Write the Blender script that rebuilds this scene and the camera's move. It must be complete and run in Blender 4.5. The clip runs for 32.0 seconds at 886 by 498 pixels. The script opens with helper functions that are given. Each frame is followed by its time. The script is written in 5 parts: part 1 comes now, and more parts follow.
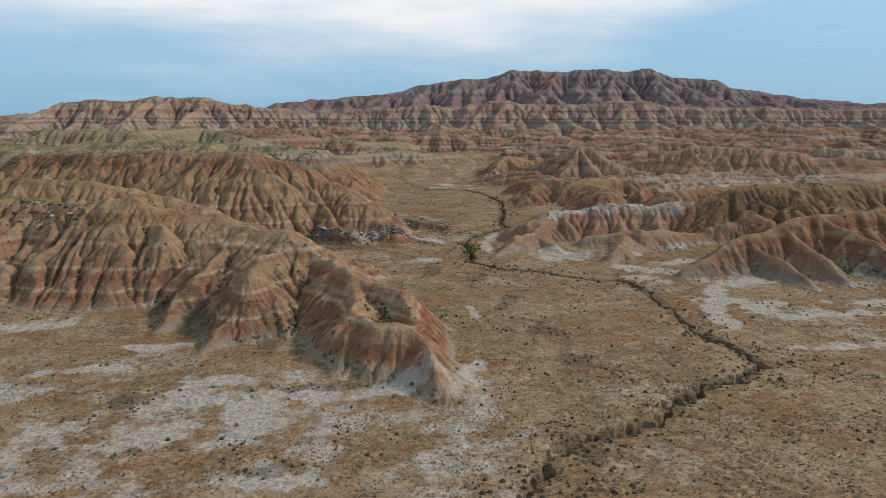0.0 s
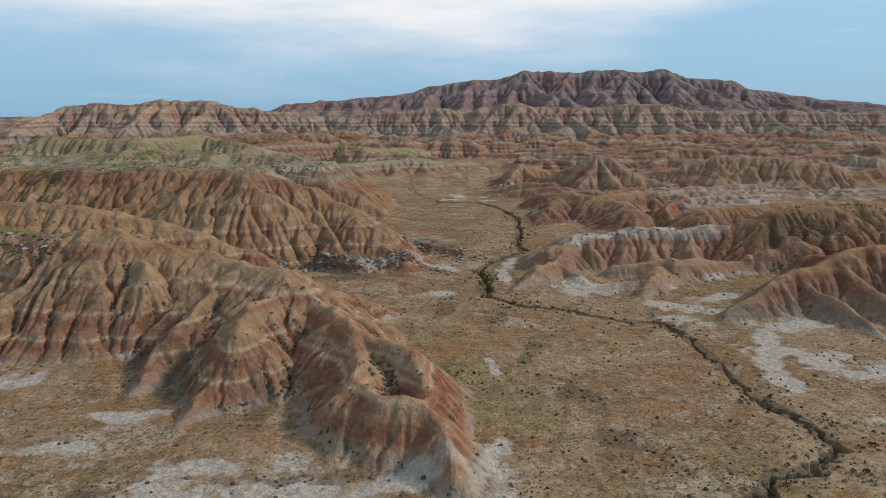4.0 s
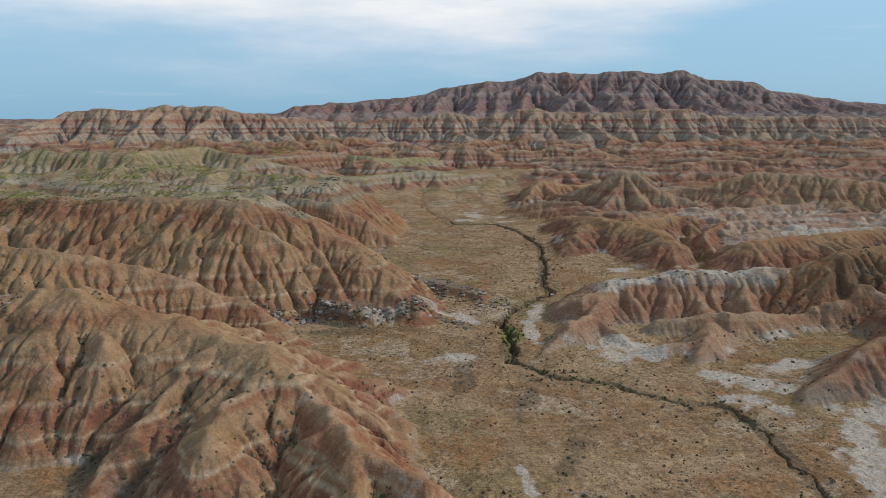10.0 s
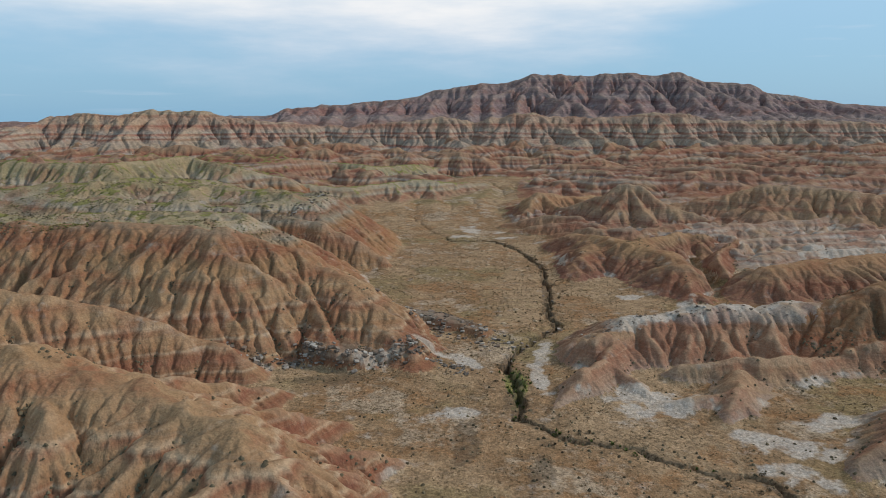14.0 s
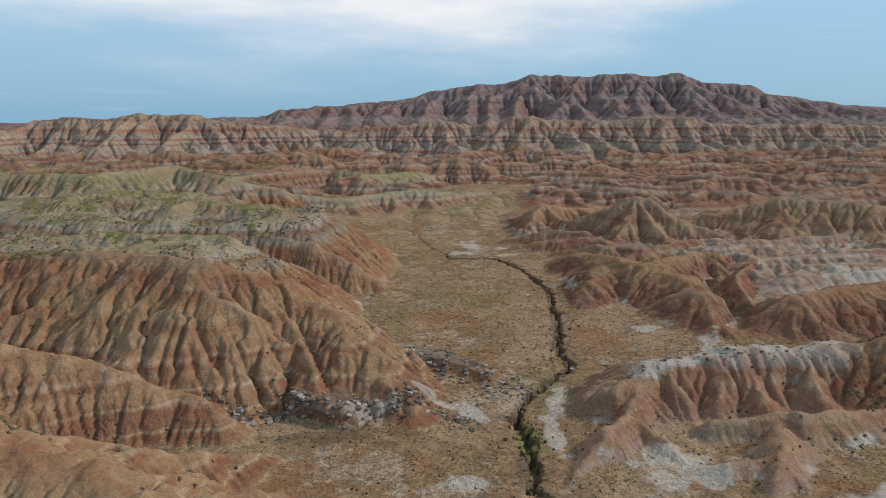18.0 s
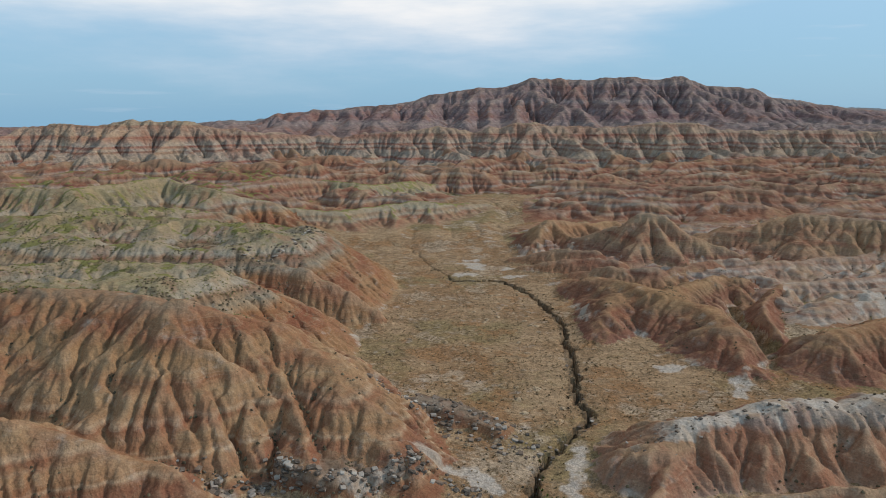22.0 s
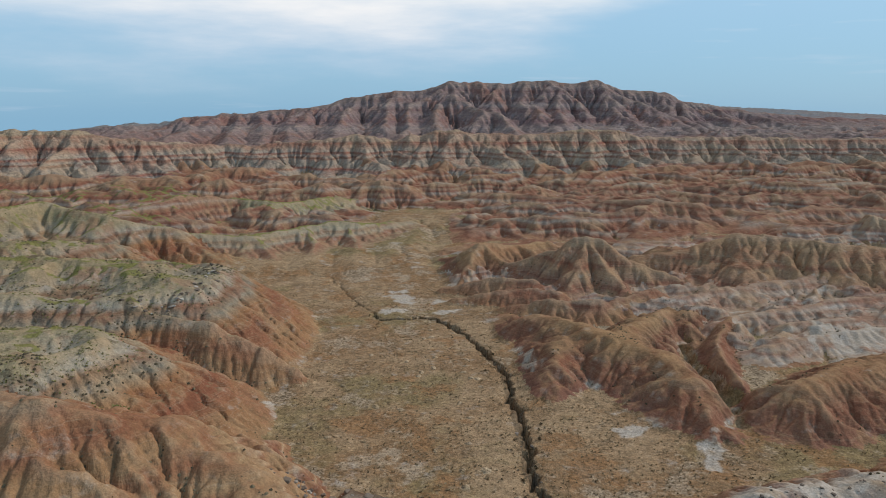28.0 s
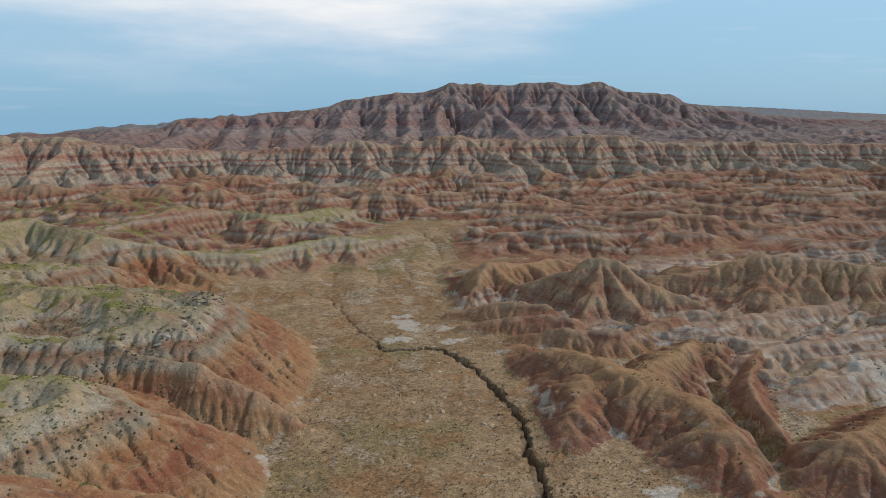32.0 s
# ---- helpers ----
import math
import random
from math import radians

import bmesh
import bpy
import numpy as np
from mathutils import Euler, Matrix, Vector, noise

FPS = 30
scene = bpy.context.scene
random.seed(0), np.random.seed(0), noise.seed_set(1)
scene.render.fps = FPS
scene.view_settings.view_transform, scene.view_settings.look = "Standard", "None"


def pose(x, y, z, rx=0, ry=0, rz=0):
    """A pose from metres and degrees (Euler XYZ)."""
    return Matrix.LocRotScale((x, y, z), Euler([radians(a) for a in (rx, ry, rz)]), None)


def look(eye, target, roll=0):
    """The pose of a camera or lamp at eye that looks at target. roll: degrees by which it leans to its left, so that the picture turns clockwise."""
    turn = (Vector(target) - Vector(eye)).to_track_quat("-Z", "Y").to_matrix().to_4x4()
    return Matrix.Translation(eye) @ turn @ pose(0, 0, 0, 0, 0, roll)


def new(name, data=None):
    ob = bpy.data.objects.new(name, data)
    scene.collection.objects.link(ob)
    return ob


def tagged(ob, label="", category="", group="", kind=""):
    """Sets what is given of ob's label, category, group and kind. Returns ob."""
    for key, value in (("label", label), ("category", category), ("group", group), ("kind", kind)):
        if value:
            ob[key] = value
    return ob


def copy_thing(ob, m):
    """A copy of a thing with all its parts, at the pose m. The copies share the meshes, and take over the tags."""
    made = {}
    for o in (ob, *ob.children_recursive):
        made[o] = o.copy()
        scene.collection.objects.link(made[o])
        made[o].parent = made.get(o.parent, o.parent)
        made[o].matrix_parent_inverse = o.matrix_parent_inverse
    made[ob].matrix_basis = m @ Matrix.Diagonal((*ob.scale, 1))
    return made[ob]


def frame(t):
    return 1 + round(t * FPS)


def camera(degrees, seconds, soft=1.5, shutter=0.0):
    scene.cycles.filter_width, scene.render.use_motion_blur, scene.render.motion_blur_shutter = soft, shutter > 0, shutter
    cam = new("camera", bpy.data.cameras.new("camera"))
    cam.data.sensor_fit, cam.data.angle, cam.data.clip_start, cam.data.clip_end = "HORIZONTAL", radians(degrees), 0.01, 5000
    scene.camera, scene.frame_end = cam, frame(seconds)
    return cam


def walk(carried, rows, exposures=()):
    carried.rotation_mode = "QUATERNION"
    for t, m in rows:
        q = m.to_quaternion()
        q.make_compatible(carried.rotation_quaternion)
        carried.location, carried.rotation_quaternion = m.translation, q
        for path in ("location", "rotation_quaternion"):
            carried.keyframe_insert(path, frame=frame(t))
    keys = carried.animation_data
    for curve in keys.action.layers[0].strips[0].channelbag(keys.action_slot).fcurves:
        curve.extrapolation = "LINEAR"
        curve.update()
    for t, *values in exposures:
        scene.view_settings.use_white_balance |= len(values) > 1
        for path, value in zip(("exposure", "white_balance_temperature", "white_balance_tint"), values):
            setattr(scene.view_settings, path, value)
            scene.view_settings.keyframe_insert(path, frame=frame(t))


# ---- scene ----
cam = camera(65.06, 32.0, soft=0.5)
walk(cam, [
    (0, look((5.52, -13.47, 34.75), (6.23, 84.75, 15.99))),
    (1, look((5.31, -9.36, 35.82), (5.69, 88.85, 17.01))),
    (2, look((5.11, -5.32, 36.89), (5.13, 92.88, 18.03))),
    (3, look((4.90, -1.35, 37.97), (4.59, 96.85, 19.05))),
    (6, look((4.23, 10.33, 41.22), (2.77, 108.49, 22.18))),
    (7, look((3.98, 14.16, 42.29), (2.27, 112.30, 23.19))),
    (8, look((3.72, 17.97, 43.36), (1.67, 116.09, 24.20))),
    (9, look((3.46, 21.76, 44.42), (1.22, 119.87, 25.20))),
    (10, look((3.18, 25.55, 45.48), (0.87, 123.66, 26.22))),
    (11, look((2.88, 29.34, 46.52), (0.57, 127.44, 27.26))),
    (12, look((2.58, 33.13, 47.56), (0.30, 131.22, 28.27))),
    (13, look((2.27, 36.92, 48.59), (0.06, 135.02, 29.30))),
    (14, look((1.94, 40.72, 49.61), (0.60, 138.83, 30.28))),
    (15, look((1.61, 44.53, 50.62), (0.84, 142.63, 31.23))),
    (18, look((0.57, 56.04, 53.63), (-0.17, 154.11, 34.08))),
    (19, look((0.21, 59.91, 54.62), (-0.43, 157.98, 35.09))),
    (20, look((-0.14, 63.78, 55.62), (-0.73, 161.87, 36.15))),
    (21, look((-0.49, 67.67, 56.61), (-1.04, 165.76, 37.16))),
    (22, look((-0.83, 71.56, 57.61), (-1.37, 169.65, 38.18))),
    (23, look((-1.17, 75.46, 58.62), (-1.55, 173.54, 39.12))),
    (24, look((-1.49, 79.36, 59.64), (-0.54, 177.44, 40.13))),
    (25, look((-1.80, 83.27, 60.67), (1.66, 181.28, 41.16))),
    (25.5, look((-1.94, 85.22, 61.19), (3.04, 183.16, 41.65))),
    (27.5, look((-2.46, 92.98, 63.32), (7.88, 190.51, 43.77))),
    (28, look((-2.58, 94.91, 63.87), (8.49, 192.35, 44.30))),
    (29, look((-2.78, 98.76, 65.00), (8.52, 196.16, 45.35))),
    (30, look((-2.94, 102.57, 66.16), (8.40, 199.96, 46.46))),
    (31, look((-3.06, 106.35, 67.35), (8.24, 203.73, 47.64))),
    (32, look((-3.12, 110.08, 68.59), (8.02, 207.47, 48.83))),
])

# ---------------------------------------------------------------- sky and sun
SUN_EL, SUN_AZ = 36.0, 80.0       # degrees; azimuth clockwise from +y


def make_world():
    w = bpy.data.worlds.new("overcast_sky")
    scene.world = w
    w.use_nodes = True
    nt = w.node_tree
    nt.nodes.clear()
    N, L = nt.nodes.new, nt.links.new
    out, bg = N("ShaderNodeOutputWorld"), N("ShaderNodeBackground")
    sky = N("ShaderNodeTexSky")
    sky.sky_type, sky.sun_disc = "NISHITA", False
    sky.sun_elevation, sky.sun_rotation = radians(SUN_EL), radians(SUN_AZ)
    sky.air_density, sky.dust_density, sky.ozone_density = 1.2, 0.6, 2.0
    geo = N("ShaderNodeTexCoord")
    sep = N("ShaderNodeSeparateXYZ")
    L(geo.outputs["Generated"], sep.inputs[0])

    def m(op, a, b=None, c=None):
        n = N("ShaderNodeMath")
        n.operation = op
        for i, v in enumerate((a, b, c)):
            if v is None:
                continue
            if isinstance(v, (int, float)):
                n.inputs[i].default_value = v
            else:
                L(v, n.inputs[i])
        return n.outputs[0]

    az = m("ARCTAN2", sep.outputs[0], sep.outputs[1])            # 0 ahead, + to the right
    el = m("ARCSINE", sep.outputs[2])
    comb = N("ShaderNodeCombineXYZ")
    L(m("MULTIPLY", az, 2.2), comb.inputs[0])
    L(m("MULTIPLY", el, 11.0), comb.inputs[1])
    no = N("ShaderNodeTexNoise")
    no.inputs["Scale"].default_value, no.inputs["Detail"].default_value, no.inputs["Roughness"].default_value = 1.3, 7.0, 0.55
    L(comb.outputs[0], no.inputs["Vector"])
    # a high sheet of cloud that thins towards the horizon and towards both sides
    side = m("ADD", m("MULTIPLY", m("POWER", m("ABSOLUTE", m("ADD", az, 0.08)), 1.6), -0.75), m("MULTIPLY", m("MAXIMUM", m("SUBTRACT", az, 0.24), 0.0), -1.5))
    high = m("MULTIPLY", m("SMOOTH_MIN", el, 0.5, 0.1), 5.2)
    cover = m("ADD", m("ADD", high, side), m("MULTIPLY", m("SUBTRACT", no.outputs["Fac"], 0.5), 1.15))
    mr = N("ShaderNodeMapRange")
    mr.interpolation_type = "SMOOTHSTEP"
    L(cover, mr.inputs[0])
    mr.inputs[1].default_value, mr.inputs[2].default_value = 0.08, 0.85
    # thin streaks low in the sky
    comb2 = N("ShaderNodeCombineXYZ")
    L(m("MULTIPLY", az, 3.2), comb2.inputs[0])
    L(m("MULTIPLY", el, 42.0), comb2.inputs[1])
    no2 = N("ShaderNodeTexNoise")
    no2.inputs["Scale"].default_value, no2.inputs["Detail"].default_value = 1.7, 5.0
    L(comb2.outputs[0], no2.inputs["Vector"])
    st = N("ShaderNodeMapRange")
    L(no2.outputs["Fac"], st.inputs[0])
    st.inputs[1].default_value, st.inputs[2].default_value, st.inputs[4].default_value = 0.60, 0.85, 0.4
    fac = m("MAXIMUM", mr.outputs[0], st.outputs[0])
    tint = N("ShaderNodeMix")
    tint.data_type, tint.blend_type = "RGBA", "MULTIPLY"
    tint.inputs["Factor"].default_value = 1.0
    L(sky.outputs[0], tint.inputs["A"])
    tint.inputs["B"].default_value = SKY_TINT
    # damp air evens the blue out
    even = N("ShaderNodeMix")
    even.data_type = "RGBA"
    even.inputs["Factor"].default_value = 0.8
    L(tint.outputs["Result"], even.inputs["A"])
    grad = N("ShaderNodeMapRange")
    L(el, grad.inputs[0])
    grad.inputs[1].default_value, grad.inputs[2].default_value = -0.01, 0.16
    blue = N("ShaderNodeMix")
    blue.data_type = "RGBA"
    L(grad.outputs[0], blue.inputs["Factor"])
    blue.inputs["A"].default_value, blue.inputs["B"].default_value = BLUE_LOW, BLUE_HIGH
    L(blue.outputs["Result"], even.inputs["B"])
    mix = N("ShaderNodeMix")
    mix.data_type = "RGBA"
    L(fac, mix.inputs["Factor"])
    L(even.outputs["Result"], mix.inputs["A"])
    top = N("ShaderNodeMapRange")
    L(el, top.inputs[0])
    top.inputs[1].default_value, top.inputs[2].default_value = 0.16, 0.6
    sheet = N("ShaderNodeMix")
    sheet.data_type = "RGBA"
    L(top.outputs[0], sheet.inputs["Factor"])
    thick = N("ShaderNodeMapRange")
    L(m("ADD", el, m("MULTIPLY", m("SUBTRACT", no.outputs["Fac"], 0.5), 0.16)), thick.inputs[0])
    thick.inputs[1].default_value, thick.inputs[2].default_value = 0.07, 0.16
    body = N("ShaderNodeMix")
    body.data_type = "RGBA"
    L(thick.outputs[0], body.inputs["Factor"])
    body.inputs["A"].default_value, body.inputs["B"].default_value = CLOUD_THIN, CLOUD
    L(body.outputs["Result"], sheet.inputs["A"])
    sheet.inputs["B"].default_value = CLOUD_HIGH
    L(sheet.outputs["Result"], mix.inputs["B"])
    L(mix.outputs["Result"], bg.inputs["Color"])
    bg.inputs["Strength"].default_value = 0.1
    L(bg.outputs[0], out.inputs[0])


SKY_TINT, BLUE_LOW, BLUE_HIGH = (0.7, 0.85, 1.0, 1.0), (2.5, 4.9, 7.2, 1.0), (4.0, 6.3, 8.4, 1.0)
CLOUD, CLOUD_THIN, CLOUD_HIGH = (9.5, 9.45, 9.4, 1.0), (6.5, 7.2, 8.3, 1.0), (2.3, 2.15, 2.0, 1.0)
make_world()
sun = new("sun", bpy.data.lights.new("sun", "SUN"))
sun.data.energy, sun.data.angle, sun.data.color = 2.2, radians(7), (1.0, 0.94, 0.86)
_e, _a = radians(SUN_EL), radians(SUN_AZ)
sun.matrix_world = look((0, 0, 0), (-math.sin(_a) * math.cos(_e), -math.cos(_a) * math.cos(_e), -math.sin(_e)))
scene.view_settings.exposure = 0.0


# ---------------------------------------------------------------- noise on arrays
_spin = np.random.default_rng(12345).uniform(0, 2 * math.pi, 8192)
GRAD_X, GRAD_Y = np.cos(_spin), np.sin(_spin)


def vnoise(x, y, seed=0):
    """Smooth gradient noise, about -0.7 to 0.7."""
    ix, iy = np.floor(x), np.floor(y)
    fx, fy = x - ix, y - iy
    u, v = fx * fx * fx * (fx * (fx * 6 - 15) + 10), fy * fy * fy * (fy * (fy * 6 - 15) + 10)
    kx, ky = ix.astype(np.int64) * 73856093, iy.astype(np.int64) * 19349663 + seed * 83492791

    def corner(dx, dy):
        k = (kx + dx * 73856093) ^ (ky + dy * 19349663)
        k = (k ^ (k >> 13)) & 8191
        return GRAD_X[k] * (fx - dx) + GRAD_Y[k] * (fy - dy)

    a, b, c, d = corner(0, 0), corner(1, 0), corner(0, 1), corner(1, 1)
    return (a + (b - a) * u) * (1 - v) + (c + (d - c) * u) * v


def fbm(x, y, octaves=4, seed=0, gain=0.5):
    total, amp = 0.0, 1.0
    for o in range(octaves):
        total = total + amp * vnoise(x * 2.03**o + 17.3 * o, y * 2.03**o - 9.1 * o, seed + o)
        amp *= gain
    return total


def ridged(x, y, octaves=3, seed=0):
    total, amp = 0.0, 1.0
    for o in range(octaves):
        total = total + amp * (1 - 2.2 * np.abs(vnoise(x * 2.1**o, y * 2.1**o, seed + o)))
        amp *= 0.5
    return total


def smooth(a, lo, hi):
    t = np.clip((a - lo) / (hi - lo), 0, 1)
    return t * t * (3 - 2 * t)


# ---------------------------------------------------------------- the plan of the land
RIDGES = []        # (group, slope, roundness, crest points)
TABLES = []        # (group, slope, top height, waviness, rim points)
GROUPS = ["ground"]


def group_number(group):
    if group not in GROUPS:
        GROUPS.append(group)
    return GROUPS.index(group)


def ridge(group, slope, crest, soft=1.5):
    if crest[0][1] < 400:      # the near clay hills are bluff and rounded
        slope, soft = slope * 1.25, min(soft * 3.0 + 0.5, 5.5) if soft > 1.2 else soft * 1.1
    RIDGES.append((group_number(group), slope, soft, crest))


def table(group, slope, top, rim, wave=1.0):
    TABLES.append((group_number(group), slope, top, wave, rim))


# near butte with its crater-like rim
ridge("butte", 0.62, [(-19, 111, 11.0), (-13, 105, 9.6), (-9.5, 96, 8.7), (-7.5, 89, 7.6), (-6.4, 83, 7.0)], 0.8)
ridge("butte", 0.62, [(-9, 96, 8.6), (-4, 93.5, 7.9), (0.4, 90, 7.5), (2.4, 82, 6.2), (3.6, 76, 4.9), (4.6, 70, 2.4)], 0.8)
ridge("butte", 0.7, [(-6.4, 83, 6.9), (-2, 79.5, 6.3), (2.4, 79, 5.9)], 0.6)
# long hill behind it, with spurs towards the near flat
ridge("spurred_hill", 0.58, [(-112, 142, 17), (-72, 132, 16.5), (-56, 130, 17.5), (-44, 129, 14.2), (-34, 123, 13), (-24, 116, 12.6), (-19, 111, 11.2)])
ridge("spurred_hill", 0.7, [(-68, 129, 15.8), (-65, 125, 12.5), (-66, 115, 6.5), (-64, 106, 2.6)], 0.8)
ridge("spurred_hill", 0.7, [(-82, 132, 15.5), (-80, 124, 12), (-83, 112, 5.5), (-82, 104, 2)], 0.8)
ridge("spurred_hill", 0.7, [(-52, 130, 16), (-47, 119, 12.8), (-50, 112, 6.5)], 0.8)
ridge("spurred_hill", 0.66, [(-37, 124, 13.2), (-34.6, 114, 9.8), (-37, 102, 4.6), (-39, 93, 1.6)], 0.8)
ridge("spurred_hill", 0.66, [(-24, 116, 12.5), (-24, 106, 10.8), (-24.4, 98, 9.2), (-26, 91, 3.8), (-29, 84, 1.2)], 0.8)
ridge("spurred_hill", 0.6, [(-24, 118, 12.2), (-14, 124, 6.8), (-6, 128, 3.0)], 0.8)
ridge("spurred_hill", 0.6, [(-34, 124, 12.8), (-24, 133, 7.2), (-15, 140, 3.2)], 0.8)
ridge("spurred_hill", 0.6, [(-46, 130, 14), (-36, 142, 8.0), (-28, 151, 4)], 0.8)
# low red ridge and the tall red hill
ridge("low_red_ridge", 0.62, [(-96, 158, 19), (-77, 160, 17.6), (-66, 163, 14.6), (-61.5, 164.4, 13.6), (-50, 163.5, 10.2), (-41, 162, 7.2), (-36, 160, 5)], 1.0)
ridge("red_hill", 0.62, [(-140, 216, 22), (-95, 203, 23), (-66, 198, 23.4), (-49, 191, 24), (-40, 193, 21), (-33, 194, 18.5), (-25, 189, 15), (-17.8, 183, 12.3), (-10, 173, 7.4), (-5, 166, 3.8)])
ridge("red_hill", 0.7, [(-49, 191, 23.6), (-46, 182, 18.5), (-42, 174, 11.5), (-38, 167, 6.4)], 0.8)
ridge("red_hill", 0.7, [(-66, 197, 23), (-65, 183, 17.2), (-61, 175, 11.5)], 0.8)
ridge("red_hill", 0.7, [(-56, 194, 23.4), (-55, 182, 17), (-52, 172, 9.5)], 0.8)
ridge("red_hill", 0.7, [(-33, 194, 18.4), (-29, 184, 13.6), (-25, 175, 8.5), (-22, 169, 5.5)], 0.8)
ridge("red_hill", 0.7, [(-84, 201, 22.8), (-80, 188, 16.5), (-76, 180, 11.5)], 0.8)
ridge("red_hill", 0.62, [(-33, 194, 18.2), (-26, 204, 11), (-19, 214, 4.5)], 0.8)
# rock ledges at its foot
table("grey_rock_ledge", 2.6, 5.2, [(-27, 167), (-18, 164.5), (-9, 166.5), (-4.5, 170), (-6, 180), (-30, 184)], 1.3)
table("dark_rock_ledge", 0.8, 4.0, [(-10, 192), (-4, 190.5), (3, 187), (8, 182.5), (9, 185.5), (2, 193), (-5, 198)], 1.6)
# green table land and the grey outcrop
table("green_tableland", 0.6, 21.2, [(-54, 227), (-58, 233), (-80, 238), (-100, 236), (-110, 224), (-92, 214), (-62, 212)], 2.0)
table("green_tableland", 0.66, 20.2, [(-45, 268), (-43, 282), (-46, 296), (-62, 303), (-95, 302), (-126, 292), (-148, 280), (-125, 268), (-100, 262), (-63, 261)], 2.6)
ridge("green_tableland", 0.42, [(-220, 246, 24.5), (-150, 234, 22.5), (-108, 227, 20.6)], 3.0)
ridge("green_tableland", 0.42, [(-240, 300, 25), (-176, 290, 23.5), (-142, 300, 22.5), (-118, 322, 23), (-94, 344, 19)], 3.0)
ridge("green_tableland", 0.5, [(-150, 300, 22), (-132, 282, 20.5), (-118, 266, 19)], 2.5)
ridge("green_tableland", 0.5, [(-88, 300, 21), (-78, 318, 17), (-70, 332, 11)], 2.0)
ridge("green_tableland", 0.45, [(-200, 270, 22), (-160, 258, 20), (-130, 250, 17)], 2.5)
ridge("grey_outcrop", 0.85, [(-64, 262, 19.5), (-50, 257, 17), (-39, 253, 15.4), (-28, 250, 10.5), (-20, 248, 6), (-16, 247, 3.6)], 1.2)
ridge("green_tableland", 0.4, [(-200, 352, 27), (-150, 346, 25.5), (-131, 385, 27), (-101, 372, 22.5), (-76, 374, 16)], 3.0)
ridge("green_tableland", 0.4, [(-128, 292, 24), (-100, 300, 22.8), (-60, 290, 21.5)], 4.0)
# grey hills at the head of the flat
ridge("grey_hill", 0.52, [(-80, 384, 15), (-48, 387, 13), (-27, 405, 14), (-5, 412, 14), (10, 424, 11.5), (20, 432, 9)])
ridge("grey_hill", 0.4, [(-70, 458, 19), (-47, 447, 17.5), (-16, 485, 16.5), (10, 500, 13)])
ridge("grey_hill", 0.55, [(-48, 388, 13), (-44, 378, 9), (-40, 370, 6)], 0.8)
ridge("grey_hill", 0.55, [(-12, 410, 14), (-8, 396, 10), (-6, 386, 6.5)], 0.8)
ridge("grey_hill", 0.55, [(-28, 404, 14), (-24, 390, 10), (-24, 378, 6.5)], 0.8)
# blue-grey capped ridge across the brook
ridge("grey_capped_ridge", 0.68, [(26, 170, 4), (31, 172, 7), (36, 175, 8.4), (54, 179, 9.9), (71, 181, 10.4), (79, 178.5, 10.6)], 1.8)
ridge("brown_hill", 0.55, [(77, 179, 10.2), (82, 178, 12), (89, 178.5, 14.3), (106, 182, 15.5), (140, 190, 14.5)], 3.0)
ridge("grey_capped_ridge", 0.66, [(36, 174, 7.6), (30, 163, 5.0), (25, 156, 5.2), (21.5, 150, 3.2), (18.5, 145.5, 2.2)], 1.0)
ridge("grey_capped_ridge", 0.4, [(35, 150, 1.6), (42, 148.5, 3.2), (49, 150, 3.4), (57, 153, 2.6)], 0.8)
ridge("grey_capped_ridge", 0.6, [(30, 163, 4.2), (34, 156, 3.6), (36, 152, 2.0)], 0.8)
ridge("grey_capped_ridge", 0.66, [(44, 161, 4.4), (57, 161, 5.7), (73, 164, 5.6), (88, 166, 7.5)], 0.8)
ridge("grey_capped_ridge", 0.7, [(56, 179, 9.6), (54, 169, 6)], 0.7)
ridge("grey_capped_ridge", 0.7, [(68, 180, 10), (66, 170, 6)], 0.7)
ridge("grey_capped_ridge", 0.5, [(53, 156, 5), (49, 147, 4.2), (46, 142, 2.4)], 0.6)
# near hill across the brook
ridge("near_red_hill", 0.62, [(56, 125, 2), (59, 128, 3.9), (65, 133, 6.7), (73, 138, 8.7), (90, 145, 11.5), (125, 153, 14)], 0.9)
ridge("near_red_hill", 0.66, [(73, 138, 8.3), (77, 127, 5), (79, 118, 2)], 0.8)
ridge("near_red_hill", 0.66, [(94, 146, 11.5), (99, 133, 7.5), (102, 121, 3)], 0.8)
ridge("near_red_hill", 0.66, [(84, 143, 10.4), (87, 131, 6), (89, 122, 2.5)], 0.8)
ridge("near_red_hill", 0.6, [(92, 146, 11), (89, 158, 7.5)], 0.8)
ridge("near_red_hill", 0.62, [(140, 150, 13), (122, 128, 9), (112, 112, 4)], 1.0)
# yellow-topped hill above the gully
ridge("yellow_hill", 0.56, [(38, 288, 4.5), (44, 275, 8.2), (49, 264, 10), (56, 250, 10.3), (62, 238, 9.6), (64, 224, 8.6), (65, 213, 5.2)], 3.4)
ridge("yellow_hill", 0.56, [(49, 262, 9.6), (42, 246, 7.6), (37, 235, 5)], 3.0)
ridge("yellow_hill", 0.56, [(56, 250, 10), (70, 263, 10), (84, 276, 9)], 1.4)
ridge("gully_rib", 0.62, [(77, 232, 5.8), (81, 243, 6.6), (85, 254, 6.6), (96, 269, 7.6)], 0.8)
ridge("round_hill", 0.52, [(73, 208, 3), (84, 217, 9), (100, 224, 10), (130, 233, 10.5), (180, 244, 11)], 3.4)
